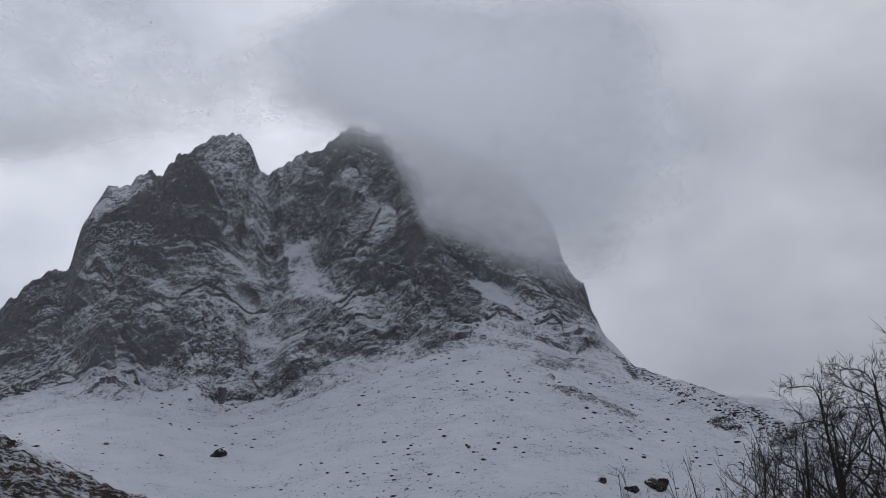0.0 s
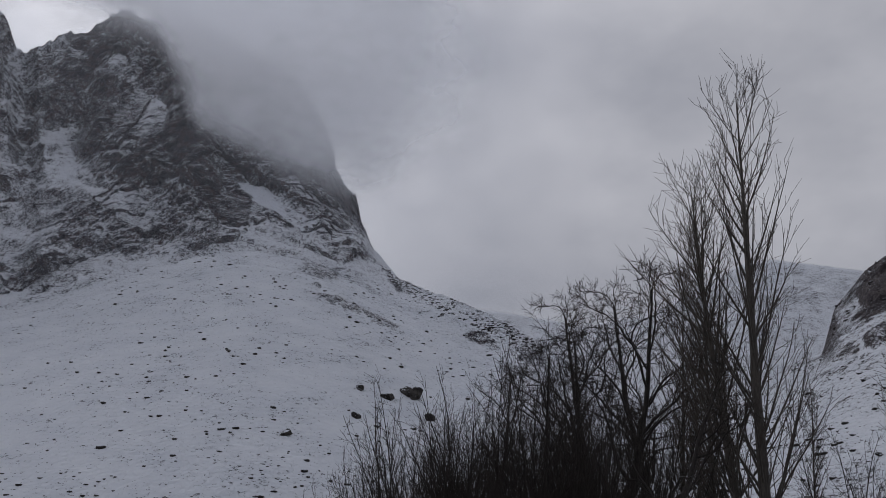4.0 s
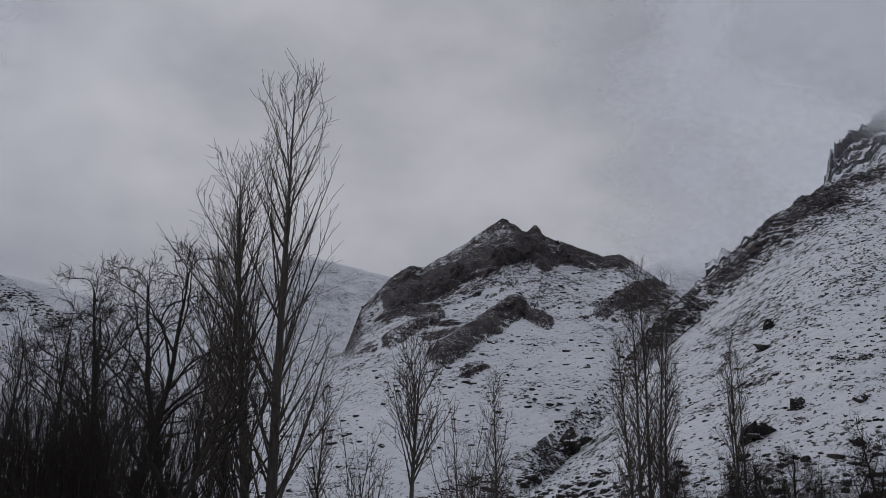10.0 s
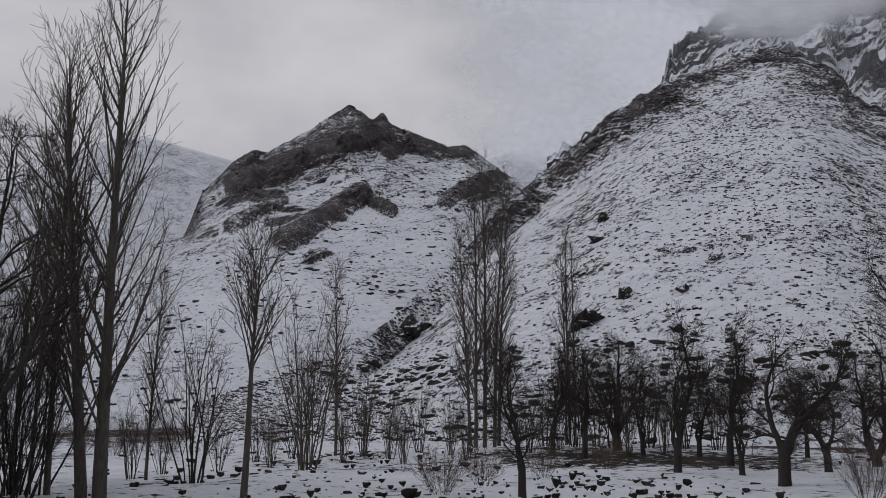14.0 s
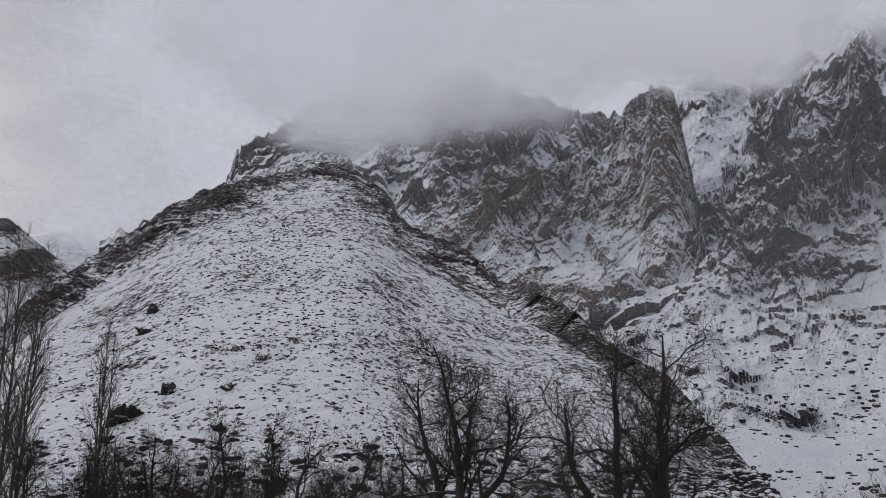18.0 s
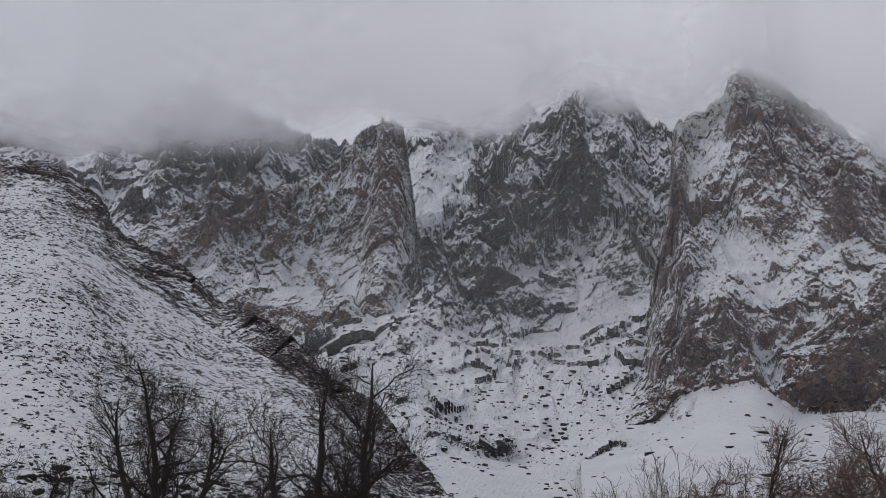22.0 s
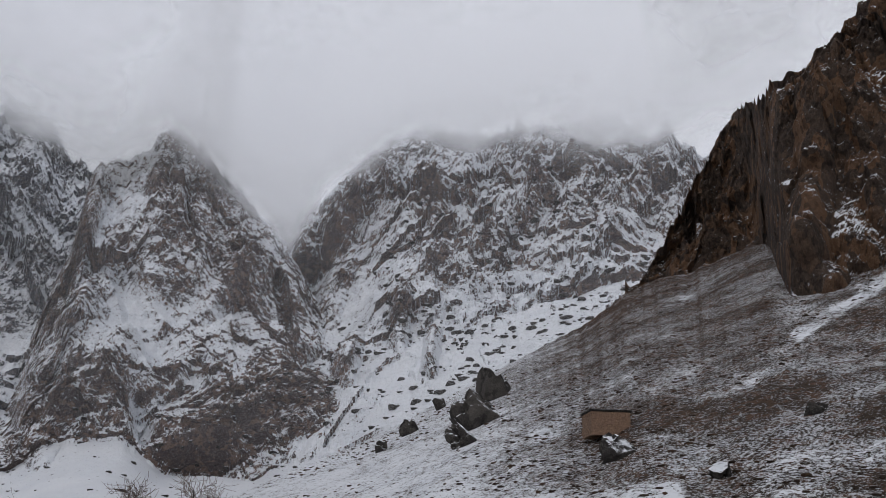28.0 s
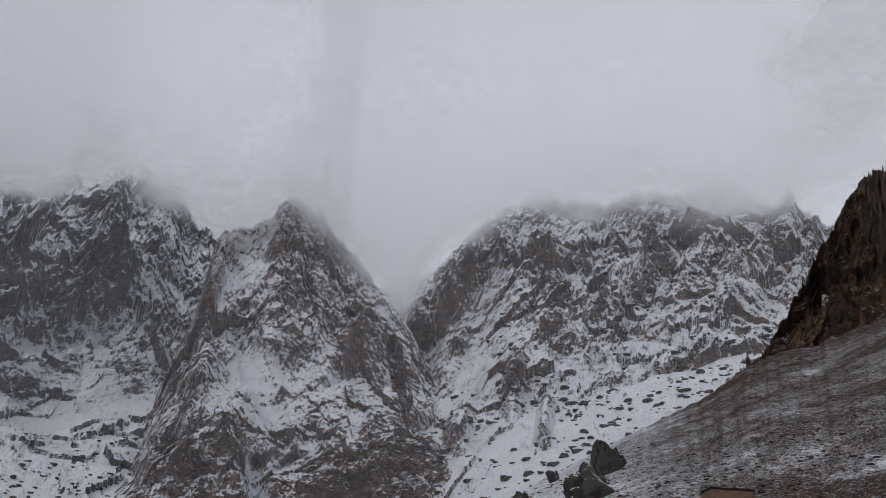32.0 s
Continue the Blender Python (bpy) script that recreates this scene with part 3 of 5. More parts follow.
HILL_SKY = [(36, 0), (39, 1.2), (43.5, 2.6), (46.7, 4.5), (50, 7.6), (53.5, 11.6), (54.6, 12.3), (56.4, 13.5), (59.6, 16.2), (62.6, 17.8), (64.7, 18.3), (67.4, 19.2), (69.8, 19.1), (72.5, 17.7), (73.1, 16.3), (76.3, 14.7), (79.4, 12.4), (82.9, 11), (85.1, 9.1), (88.7, 6.5), (90.3, 4.4), (93.4, 0.8), (96, -1.5), (99, -2)]
HILL_LOW = [(a, e - 2.0 if e > 5 else e * 0.5 - 0.5) for a, e in HILL_SKY]
massif("hill", "rounded hillside under thin snow with dark tufts and a rocky crest", (36, 99), 0.08, [
    (-3.4, 74, 0, 110, 1), (HILL_LOW, [(36, 90), (46, 110), (55, 165), (68, 185), (80, 160), (90, 110), (99, 90)], [(36, 0.1), (50, 0.2), (61, 0.15), (72, 0.1), (75, 0.25), (92, 0.5)], 50, 3.0),
    (HILL_SKY, [(36, 95), (46, 118), (55, 175), (68, 205), (80, 172), (90, 116), (99, 95)], [(36, 0.08), (50, 0.15), (53, 0.7), (74, 0.75), (92, 0.6)], 8, 0.12), (-1, 260, 0.1, 0, 1)], SNOW_SLOPE, jag=0.7, smooth=False, chunk=0.6, lift=(0.6, 0.95), swept=0.8, seed=4, big=(25, 2.5), mid=(9, 1.2), ledge=(3, 1.5), fine=0.5,
    outcrops=[(75.6, 13.4, 1.0, 0.45, 1, -0.3), (72.0, 16.9, 1.3, 0.5, 1.1, -0.5), (78, 11.6, 1.5, 0.35, 0.8, -0.4), (80.5, 9.4, 1.2, 0.3, 0.8, -0.2), (83.5, 8.9, 1.6, 0.4, 0.9, -0.4), (47.5, 4.6, 4.0, 2.6, -1, 0.8), (90.0, 1.6, 3.0, 2.6, 0.7, -1.0), (93.6, -0.6, 1.6, 1.2, 0.9, -0.8), (66.5, 18.2, 3.0, 0.4, 1, 0.15),
              (57.5, 13.4, 3.2, 0.7, 1, 0.75), (62.5, 16.8, 2.6, 0.5, 1, 0.35), (54.5, 11.4, 1.4, 0.5, 0.9, 0.7), (85, 5.6, 1.3, 0.5, 0.8, -0.5), (82, 2.8, 1.6, 0.5, 0.7, 0), (60.5, 0.2, 5, 1.2, 0.8, 0), (67, 0.4, 5, 1.2, 0.8, 0), (54, 1.2, 4, 1.0, 0.8, 0.3), (75, 0.2, 5, 1.0, 0.7, 0), (60, 7.8, 3, 0.5, 0.4, 0.2), (68, 9, 5, 0.5, 0.35, 0.1)])

A_SKY = [(56, 14), (62, 17), (62.8, 18), (63.3, 19.9), (64.3, 20.7), (65.2, 20.6), (66.4, 21.2), (68.1, 22.8), (69.7, 23.3), (71.4, 23.6), (73.4, 23.4), (75, 24.2), (78.1, 24.8), (81, 23.3), (83.8, 22.3), (86.6, 21.9), (90, 22), (94, 23.5), (98, 23.5)]
massif("mountain_back", "snow-plastered grey rock wall fading up into cloud", (56, 98), 0.07, [
    (9, 420, 0.3, 25, 1), ([(56, 11), (73.8, 15), (79, 13), (85, 11), (98, 11)], 470, 0.7, 150, 0.6), (A_SKY, 660, 1, 10, 0.12), (6, 800, 0.3, 0, 1)], CLIFF_SLATE, jag=0.80, tilt=-0.5, smooth=False, chunk=1.6, seed=5, big=(110, 34), swept=0.7,
    outcrops=[(78, 20.5, 2.5, 3.5, 1.2, 0.4), (74.5, 17.5, 2.5, 1.2, 1.0, 0.3), (93.5, 19.5, 3.6, 4.2, -1, -0.3)],
    forms=[(77.6, 23.4, 76.3, 19.3, 1.7, 9, 1.8), (74, 16.6, 79, 15.2, 1.0, 5, 1.2), (68.3, 22.6, 72, 18.6, 1.1, 7, -0.4), (70, 19.8, 73.4, 17, 0.7, -5, -1.0), (80.5, 23, 82.5, 21, 0.8, 5, 1.0), (64.5, 20, 67.5, 18.6, 0.8, 4, 0.2)])

PILLAR_SKY = [(71, 14.6), (73.1, 16.2), (76, 17.4), (77, 18), (79, 18.9), (80.5, 19.6), (81.6, 19.2), (83.2, 19.5), (85, 20), (86.2, 20.7), (86.8, 21.6), (87.4, 22.6), (88.3, 22.9), (89.1, 23.2), (89.7, 22.7), (90.0, 21.4), (90.2, 20.2), (90.5, 18.6), (90.6, 17.2), (91, 16), (91.4, 14.1), (92.4, 11)]
massif("rock_pillar", "tall brown rock tower with a snowy shoulder", (71, 92.5), 0.06, [
    ([(71, 14.4), (75.5, 13.2), (79.5, 11.4), (82.2, 10.2), (85.5, 9.6), (92.5, 9.6)], 400, 0.4, 170, 1), (PILLAR_SKY, 455, 1, 10, 0.1), (8, 500, 0.5, 0, 1)], CLIFF_BANDED, jag=0.60, tilt=-0.6, smooth=False, chunk=1.6, seed=6, big=(60, 14), swept=0.4,
    forms=[(89.2, 22.4, 88.3, 12.5, 1.15, 11, 1.9), (75.2, 15.2, 81.1, 17.4, 0.85, 8, 1.6), (80.6, 12.0, 86.2, 11.8, 1.3, 9, 1.6), (78.4, 18.4, 80.6, 19.6, 0.45, 5, 1.2), (77.6, 14.4, 86.4, 19.8, 0.5, -6, -1.3), (83.2, 14.2, 86.6, 18, 0.55, -4, -1.1),
           (79.5, 18.8, 85.6, 19.8, 0.45, -3, -1.4), (81.8, 15.2, 83.2, 16.4, 0.5, 6, 1.2), (86.2, 19.8, 87.4, 20.8, 0.4, 5, 1.0), (84.5, 14.8, 85.6, 13.6, 0.5, 5, 1.0)])

B_SKY = [(84, 11), (88, 12), (90, 22.5), (91.5, 23.2), (93.5, 22.8), (96, 22.9), (98.2, 23.7), (100.2, 24.8), (101.2, 25.1), (103, 25.5), (103.7, 25.2), (104.3, 23.7), (105.2, 22.6), (106.5, 22), (112, 17)]
massif("mountain_middle", "layered grey rock face with slanting snow bands", (84, 112), 0.06, [
    (-1.2, 200, 0, 30, 1), ([(84, 3), (90, 5), (93, 4.2), (97, 3.4), (112, 4)], 300, 0.75, 70, 1), ([(84, 10.6), (87, 11.6), (91, 12), (94, 10.6), (112, 10)], 410, 0.85, 170, 0.6),
    (B_SKY, 560, 1, 10, 0.12), (8, 700, 0.4, 0, 1)], CLIFF_SLATE, jag=0.75, tilt=-0.55, smooth=False, swept=0.25, chunk=1.6, seed=7, ledge=(20, 4.5), big=(85, 22),
    outcrops=[(93.2, 6.3, 2.2, 1.2, 1.5, -0.7), (97.5, 5.0, 1.6, 0.9, 1.2, 0)],
    forms=[(93.6, 21.4, 91.4, 17.6, 1.9, -9, -2.4), (91.3, 15.0, 101, 18.1, 1.0, 11, 2.0), (89.5, 10.9, 99.1, 13.9, 1.1, 6, 1.1), (94.8, 13.5, 103.3, 17.4, 0.6, -6, -1.8), (97.3, 20.8, 99.2, 22.8, 1.1, 7, 1.1), (101.1, 17.5, 104.4, 13.4, 1.1, 4, 0.5),
           (90.5, 13.1, 96, 14.8, 0.35, -3, -1.2), (89.5, 8.2, 99, 7.2, 1.3, 0, -1.0), (102.6, 24.8, 103.8, 20, 0.9, 6, 0.5), (98.5, 19.6, 103, 21.2, 0.35, -3, -1.0), (92, 4.9, 95.6, 4.7, 0.8, 6, 1.6), (90.3, 12.2, 93.5, 13.4, 0.4, 4, 1.0)])

C_SKY = [(100, 6), (102, 8), (104, 11.5), (104.8, 14.7), (105.7, 17.4), (106.2, 21.6), (106.7, 22.6), (108.2, 23.1), (109.4, 23.8), (110, 24.5), (110.7, 24.9), (111.2, 24.3), (112.4, 23.6), (113.5, 22.6), (115.3, 21.6), (116, 20.5), (117, 19.8), (119, 17.5), (121, 14), (122, 12)]
C_FOOT = [(100, 4.6), (101.9, 5.2), (104, 5.5), (106.8, 7.3), (109.7, 7.6), (112, 5.9), (114.6, 6.1), (116.8, 5.8), (119.7, 7.2), (122, 8.4)]
massif("crag_middle", "brown crag with snow on every ledge", (100, 122), 0.052, [
    (-1.4, 170, 0, 35, 1), ([(a, e - 0.8) for a, e in C_FOOT], 310, 0.05, 10, 2), (C_FOOT, 330, 0.6, 230, 0.2), (C_SKY, 440, 1.0, 10, 0.1), (6, 560, 0.4, 0, 1)], CLIFF_BROWN, jag=0.80, smooth=False, seed=8, big=(70, 24), chunk=1.35, swept=0.95, lift=(0.7, 1.4),
    forms=[(112.8, 8.4, 121, 10.2, 2.2, 10, 2.4), (110.7, 24.6, 109.8, 21.4, 0.65, 6, 2.2), (106.5, 21.4, 105.2, 13.6, 0.9, 8, 1.3), (104.8, 8.3, 111.9, 11.7, 1.1, 6, 1.1), (108.4, 17.6, 111, 13.4, 0.9, -6, -1.1), (117.3, 17.6, 118.5, 13.8, 0.45, -12, 0.8),
           (110.2, 10, 110.8, 7.8, 0.55, -5, -1.7), (115.5, 17.6, 113.3, 15.4, 0.9, 6, 1.2), (112.6, 20.8, 113.6, 18.6, 0.7, 5, 0.8), (106.6, 8.8, 105.4, 6.6, 0.8, 5, 1.0), (107.6, 20.4, 107.2, 17, 0.6, -4, -0.8), (116.8, 12.6, 119.5, 13.4, 0.8, 6, 1.6), (104, 6.4, 101, 5.6, 0.7, 4, 1.0)])

D_SKY = [(113, 14), (115.9, 20.3), (118.1, 20.8), (119.4, 21.6), (120.2, 22.2), (121.7, 23.7), (123.1, 24.7), (124.1, 25.3), (125.6, 25.9), (126.6, 26.5), (128.6, 26), (130.7, 26), (132.9, 26), (135.2, 26.2), (136.6, 27), (137.8, 26.7), (139.5, 25.8), (140.2, 25.1), (141.3, 26), (141.9, 24.8), (143, 23.9), (150, 22)]
massif("mountain_right", "snow-covered rocky mountainside with brown outcrops", (113, 150), 0.06, [
    (-1.5, [(113, 360), (118, 320), (124, 250), (150, 218)], 0, 15, 1), ([(113, 5), (117, 5), (123, 8.6), (129, 11), (133, 13), (150, 16)], [(113, 370), (118, 335), (124, 290), (150, 290)], 0.4, 50, 1), ([(113, 8), (120, 12), (126, 14), (133, 16), (150, 18)], 380, 0.8, 180, 0.6),
    (D_SKY, 520, 1, 10, 0.1), (8, 650, 0.4, 0, 1)], CLIFF_BROWN, jag=0.80, smooth=False, seed=9, chunk=1.35, swept=-0.1,
    forms=[(126, 22, 127.4, 19.8, 0.9, 9, 2.0), (121.5, 20.6, 120.5, 16.6, 1.0, 8, 1.1), (124.9, 15.6, 124.7, 13.2, 0.7, 9, 2.0), (126.8, 13.6, 126.6, 12, 0.6, 8, 2.0), (122, 14.2, 121.6, 11.6, 0.8, 8, 1.7), (128, 15.3, 136.8, 18, 1.6, -5, -1.5),
           (122.9, 11.2, 131, 13.6, 1.0, -2, -1.4), (136.6, 26.4, 137.5, 24, 0.7, 8, 1.4), (133, 21.4, 136, 22.6, 0.8, 6, 0.9), (124, 25, 123, 22, 1.0, 8, 0.8), (130, 25, 129.6, 21.5, 0.8, -6, -0.8), (140.8, 25, 139.6, 21.5, 0.9, 6, 0.6), (119, 19.6, 118.4, 15, 0.7, 6, 0.8)])

SCREE_SKY = [(98, -2.5), (105, 0.5), (110, 2.8), (116.8, 5.4), (119.8, 6.7), (122.6, 7.9), (125.2, 9.2), (128.4, 11), (131.4, 12.6), (135.5, 14.5), (138.2, 16.4), (140, 17.2), (141.9, 17.4), (146.4, 19), (153, 20.4), (180, 22)]
massif("scree_slope", "brown scree and dead grass under thin broken snow", (98, 180), 0.085, [
    (-6, 44, [(98, 0), (126, 0.05), (133, 0.3), (138, 0.7), (180, 0.9)], 190, 1), (SCREE_SKY, [(98, 80), (116, 140), (130, 190), (140, 215), (180, 215)], [(98, 0.05), (128, 0.15), (131, 0.3), (135, 0.9), (180, 0.9)], 8, 0.3), (-4, 330, 0.2, 0, 1)], SCREE, jag=0.2, seed=10, sweep=0.35, chunk=0.2, big=(22, 0.5), mid=(7, 0.25), ledge=(2.5, 0.06), fine=0.2,
    forms=[(147.6, 13.6, 154.5, 17, 0.5, 0, -0.75), (146, 6, 154, 8, 1.2, 0, -0.4), (140, 4, 150, 5, 1.2, 0, -0.4), (130, 4, 140, 5.4, 1.0, 0, -0.5), (141, 9, 148, 11, 1.3, 0, 0.3), (133, 8.6, 138, 11.4, 0.8, 0, -0.3), (139, 12.6, 146, 15, 1.0, 0, 0.3)])

E_SKY = [(139, 17), (142, 21), (143.2, 23.2), (145, 26.1), (146.4, 27), (149.5, 27.8), (150.3, 28.7), (151.9, 29.3), (153.4, 30.8), (160, 32), (180, 30)]
E_FOOT = [(138, 15.5), (144.6, 16), (146.5, 16), (147, 13.6), (148.4, 14.4), (150.7, 15.5), (153.2, 16.7), (155.3, 17.3), (180, 18)]
massif("cliff_right", "tan and dark brown cliff with little snow", (138, 180), 0.08, [
    (E_FOOT, [(138, 218), (146.5, 212), (147.1, 126), (150.7, 134), (155, 150), (180, 150)], 0.6, 140, 0.15), (E_SKY, [(138, 240), (145.6, 236), (147.6, 172), (180, 178)], 1, 8, 0.1), (10, 300, 0.3, 0, 1)], CLIFF_TAN, jag=0.80, smooth=False, seed=11, chunk=1.6, big=(40, 7), mid=(13, 2.5), ledge=(8, 0.7), fine=0.9, sweep=0.6,
    outcrops=[(147.3, 22.2, 3.0, 0.5, -0.7, 0.25), (143.5, 19.8, 1.8, 0.6, -0.6, 0.2)],
    forms=[(153.4, 27.5, 155, 22.6, 0.9, -3, -1.0), (150, 26, 148.6, 18.5, 1.2, 5, 0.6), (147.6, 18.6, 149.8, 16.2, 1.1, 4, 0.8), (152.4, 21, 153.8, 17.8, 0.8, 4, 0.5), (145.2, 25.5, 143.6, 20.5, 0.6, -3, -0.5)])

massif("bank", "dark stony bank with patchy snow and dead brush", (-46, -6), 0.12, [
    (-9, 16, 0, 30, 1), ([(-46, 14), (-24, 9.5), (-15, 6.1), (-12.5, 4.8), (-10.6, 3.3), (-8, 0), (-6, -3)], [(-46, 34), (-15, 30), (-6, 22)], 0.5, 6, 0.2), (-5, 40, 0.2, 0, 1)], SCREE, jag=0.5, seed=12, big=(6, 0.5), mid=(3, 0.3), ledge=(1.2, 0.3), fine=0.2)


def ground_height(p, rr):
    near = np.clip(1 - (rr - 6) / 20, 0, 1)
    return 1.25 * near * near * (3 - 2 * near) + (1 - near) * (0.5 * fbm(p, 18.0, 4, 40) + 0.1 * fbm(p, 2.5, 2, 41)) - 0.1


def ground():
    r = np.concatenate([np.linspace(0.5, 130, 240), np.geomspace(131, 4600, 40)])
    az = np.radians(np.linspace(0, 360, 721))
    rr, aa = np.meshgrid(r, az, indexing="ij")
    p = np.stack([rr * np.sin(aa), rr * np.cos(aa), np.zeros_like(rr)], -1).reshape(-1, 3)
    p[:, 2] = ground_height(p, rr.ravel())
    w = np.clip(0.2 + 1.3 * fbm(p, 12.0, 3, 44), 0, 0.9) * (rr.ravel() < 200)
    return tagged(sheet("ground", p, rr.shape, GROUND_SNOW, crag=w), "snow-covered valley floor with stones and dead grass", "ground", kind="structure")


ground()


def floor_at(az, r):
    p = np.array([[r * math.sin(radians(az)), r * math.cos(radians(az)), 0.0]])
    return Vector((p[0, 0], p[0, 1], float(ground_height(p, np.array([r]))[0])))


def spot(name, az, el):
    """The place on a piece of land that is seen from the eye in that direction."""
    g, _ = LAND[name]
    v = g - np.array([0, 0, EYE_Z])
    v = v / np.linalg.norm(v, axis=-1, keepdims=True)
    i = np.argmax(v @ np.array(heading(az, el)))
    return Vector(g.reshape(-1, 3)[i])


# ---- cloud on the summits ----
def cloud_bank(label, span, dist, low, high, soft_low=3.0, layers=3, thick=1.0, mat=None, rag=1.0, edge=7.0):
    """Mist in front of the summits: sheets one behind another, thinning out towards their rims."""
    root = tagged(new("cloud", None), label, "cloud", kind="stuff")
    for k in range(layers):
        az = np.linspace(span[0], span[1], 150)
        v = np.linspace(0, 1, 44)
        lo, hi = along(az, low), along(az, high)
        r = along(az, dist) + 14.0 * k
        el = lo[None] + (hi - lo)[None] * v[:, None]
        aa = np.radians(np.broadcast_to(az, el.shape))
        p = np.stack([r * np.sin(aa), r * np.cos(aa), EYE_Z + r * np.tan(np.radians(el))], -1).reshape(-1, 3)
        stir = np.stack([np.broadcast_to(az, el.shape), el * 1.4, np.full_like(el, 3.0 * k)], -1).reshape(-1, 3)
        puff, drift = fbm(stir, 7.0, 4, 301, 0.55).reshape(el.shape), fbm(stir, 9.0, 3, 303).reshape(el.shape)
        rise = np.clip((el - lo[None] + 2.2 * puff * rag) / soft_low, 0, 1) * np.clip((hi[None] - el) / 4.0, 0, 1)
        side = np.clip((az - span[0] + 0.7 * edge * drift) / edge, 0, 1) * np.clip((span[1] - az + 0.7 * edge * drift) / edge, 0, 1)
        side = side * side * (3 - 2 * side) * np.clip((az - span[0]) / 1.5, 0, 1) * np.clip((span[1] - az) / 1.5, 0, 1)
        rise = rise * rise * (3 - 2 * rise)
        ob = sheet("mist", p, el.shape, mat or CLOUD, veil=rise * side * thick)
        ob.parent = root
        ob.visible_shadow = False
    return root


cloud_bank("grey cloud wrapped round the summit crag", (-15, 18), 405, [(-15, 28), (-9, 26.5), (-4, 25), (-1, 21), (4, 18.5), (9, 17), (18, 20)], 37, 5.0, 3, 1.0, None, 1.2, 11.0)
cloud_bank("thin mist along the crag's left top", (-38, 12), 415, [(-24, 21), (-12, 23.5), (-3, 24)], 36, 5.0, 2, 0.5, None, 1.0, 14.0)
cloud_bank("low cloud over the back mountains", (56, 114), 380, [(56, 19), (66, 19.4), (72, 18.8), (80, 19), (84, 19.8), (88, 21.2), (90, 21), (96, 20.4), (101, 23.4), (106, 20.8), (114, 21.4)], 38, 5.0, 3, 1.0, None, 1.0, 10.0)
cloud_bank("low cloud over the right-hand mountains", (97, 154), [(97, 385), (120, 420), (154, 430)], [(97, 22), (104, 21.6), (107, 20.6), (110, 23), (114, 20), (118, 16.8), (121, 20.8), (125, 22.8), (141, 23), (154, 24)], 40, 5.0)
cloud_bank("grey cloud behind the summits", (46, 164), 900, 9, 44, 9.0, 3, 1.0, None, 0.4, 16.0)
cloud_bank("mist over the cliff top", (139, 160), 205, [(139, 22), (147, 27), (160, 30)], 42, 5.0, 2, 0.6)

# added see-through sheets that stand in for distance haze and pale the far faces
cloud_bank("added thin haze sheet before the dark crag", (-34, 24), 385, 6, 40, 9.0, 1, 1.0, HAZE)
cloud_bank("added thin haze sheet before the back mountains", (54, 150), [(54, 380), (92, 340), (100, 290), (150, 260)], 4, 42, 8.0, 1, 0.8, HAZE)


# ---- trees ----
def part(name, verts, faces, mat, parent, label=""):
    me = bpy.data.meshes.new(name)
    verts, faces = np.asarray(verts, np.float32), np.asarray(faces, np.int32)
    me.vertices.add(len(verts))
    me.vertices.foreach_set("co", verts.ravel())
    me.loops.add(faces.size)
    me.loops.foreach_set("vertex_index", faces.ravel())
    me.polygons.add(len(faces))
    me.polygons.foreach_set("loop_start", np.arange(0, faces.size, faces.shape[1], dtype=np.int32))
    me.polygons.foreach_set("use_smooth", np.full(len(faces), True))
    me.materials.append(mat)
    me.update(calc_edges=True)
    ob = new(name, me)
    ob.parent = parent
    if label:
        tagged(ob, label)
    return ob


def tubes(ways, sides):
    """Tapered tubes along many ways; each a list of (point, radius)."""
    verts, faces, base = [], [], 0
    turn = np.arange(sides) * 2 * math.pi / sides
    for pts, rad in ways:
        n = len(pts)
        t = np.gradient(pts, axis=0)
        t /= np.linalg.norm(t, axis=1, keepdims=True) + 1e-9
        ref = np.array([0.0, 0.0, 1.0]) if abs(t[0, 2]) < 0.8 else np.array([1.0, 0.0, 0.0])
        u = np.cross(t, ref)
        u /= np.linalg.norm(u, axis=1, keepdims=True) + 1e-9
        v = np.cross(t, u)
        ring = pts[:, None] + rad[:, None, None] * (u[:, None] * np.cos(turn)[None, :, None] + v[:, None] * np.sin(turn)[None, :, None])
        verts.append(ring.reshape(-1, 3))
        k = base + np.arange(n * sides).reshape(n, sides)
        a, b = k[:-1], k[1:]
        faces.append(np.stack([a, np.roll(a, -1, 1), np.roll(b, -1, 1), b], -1).reshape(-1, 4))
        base += n * sides
    return np.concatenate(verts), np.concatenate(faces)


def shoot(rng, start, way, length, r0, r1, bits, wander, rise):
    """One crooked shoot: its points and radii. rise: how it bends up (or down)."""
    pts, d = [np.array(start, float)], np.array(way, float)
    d /= np.linalg.norm(d)
    for _ in range(bits):
        d = d + wander * rng.normal(size=3) + np.array([0, 0, rise])
        d /= np.linalg.norm(d)
        pts.append(pts[-1] + d * length / bits)
    return np.array(pts), np.linspace(r0, r1, bits + 1)


def side_shoots(rng, parent, count, first, angle, spread=0.25):
    """Where shoots leave a parent shoot, and which way: (point, direction, radius there, how far along)."""
    pts, rad = parent
    for k in range(count):
        f = first + (0.97 - first) * (k + rng.random()) / count
        x = f * (len(pts) - 1)
        i = min(int(x), len(pts) - 2)
        q = pts[i] + (pts[i + 1] - pts[i]) * (x - i)
        d = pts[i + 1] - pts[i]
        d = d / (np.linalg.norm(d) + 1e-9)
        s = np.cross(d, rng.normal(size=3))
        s /= np.linalg.norm(s) + 1e-9
        a = angle * (1 + spread * rng.normal())
        yield q, d * math.cos(a) + s * math.sin(a), float(np.interp(x, range(len(rad)), rad)), f


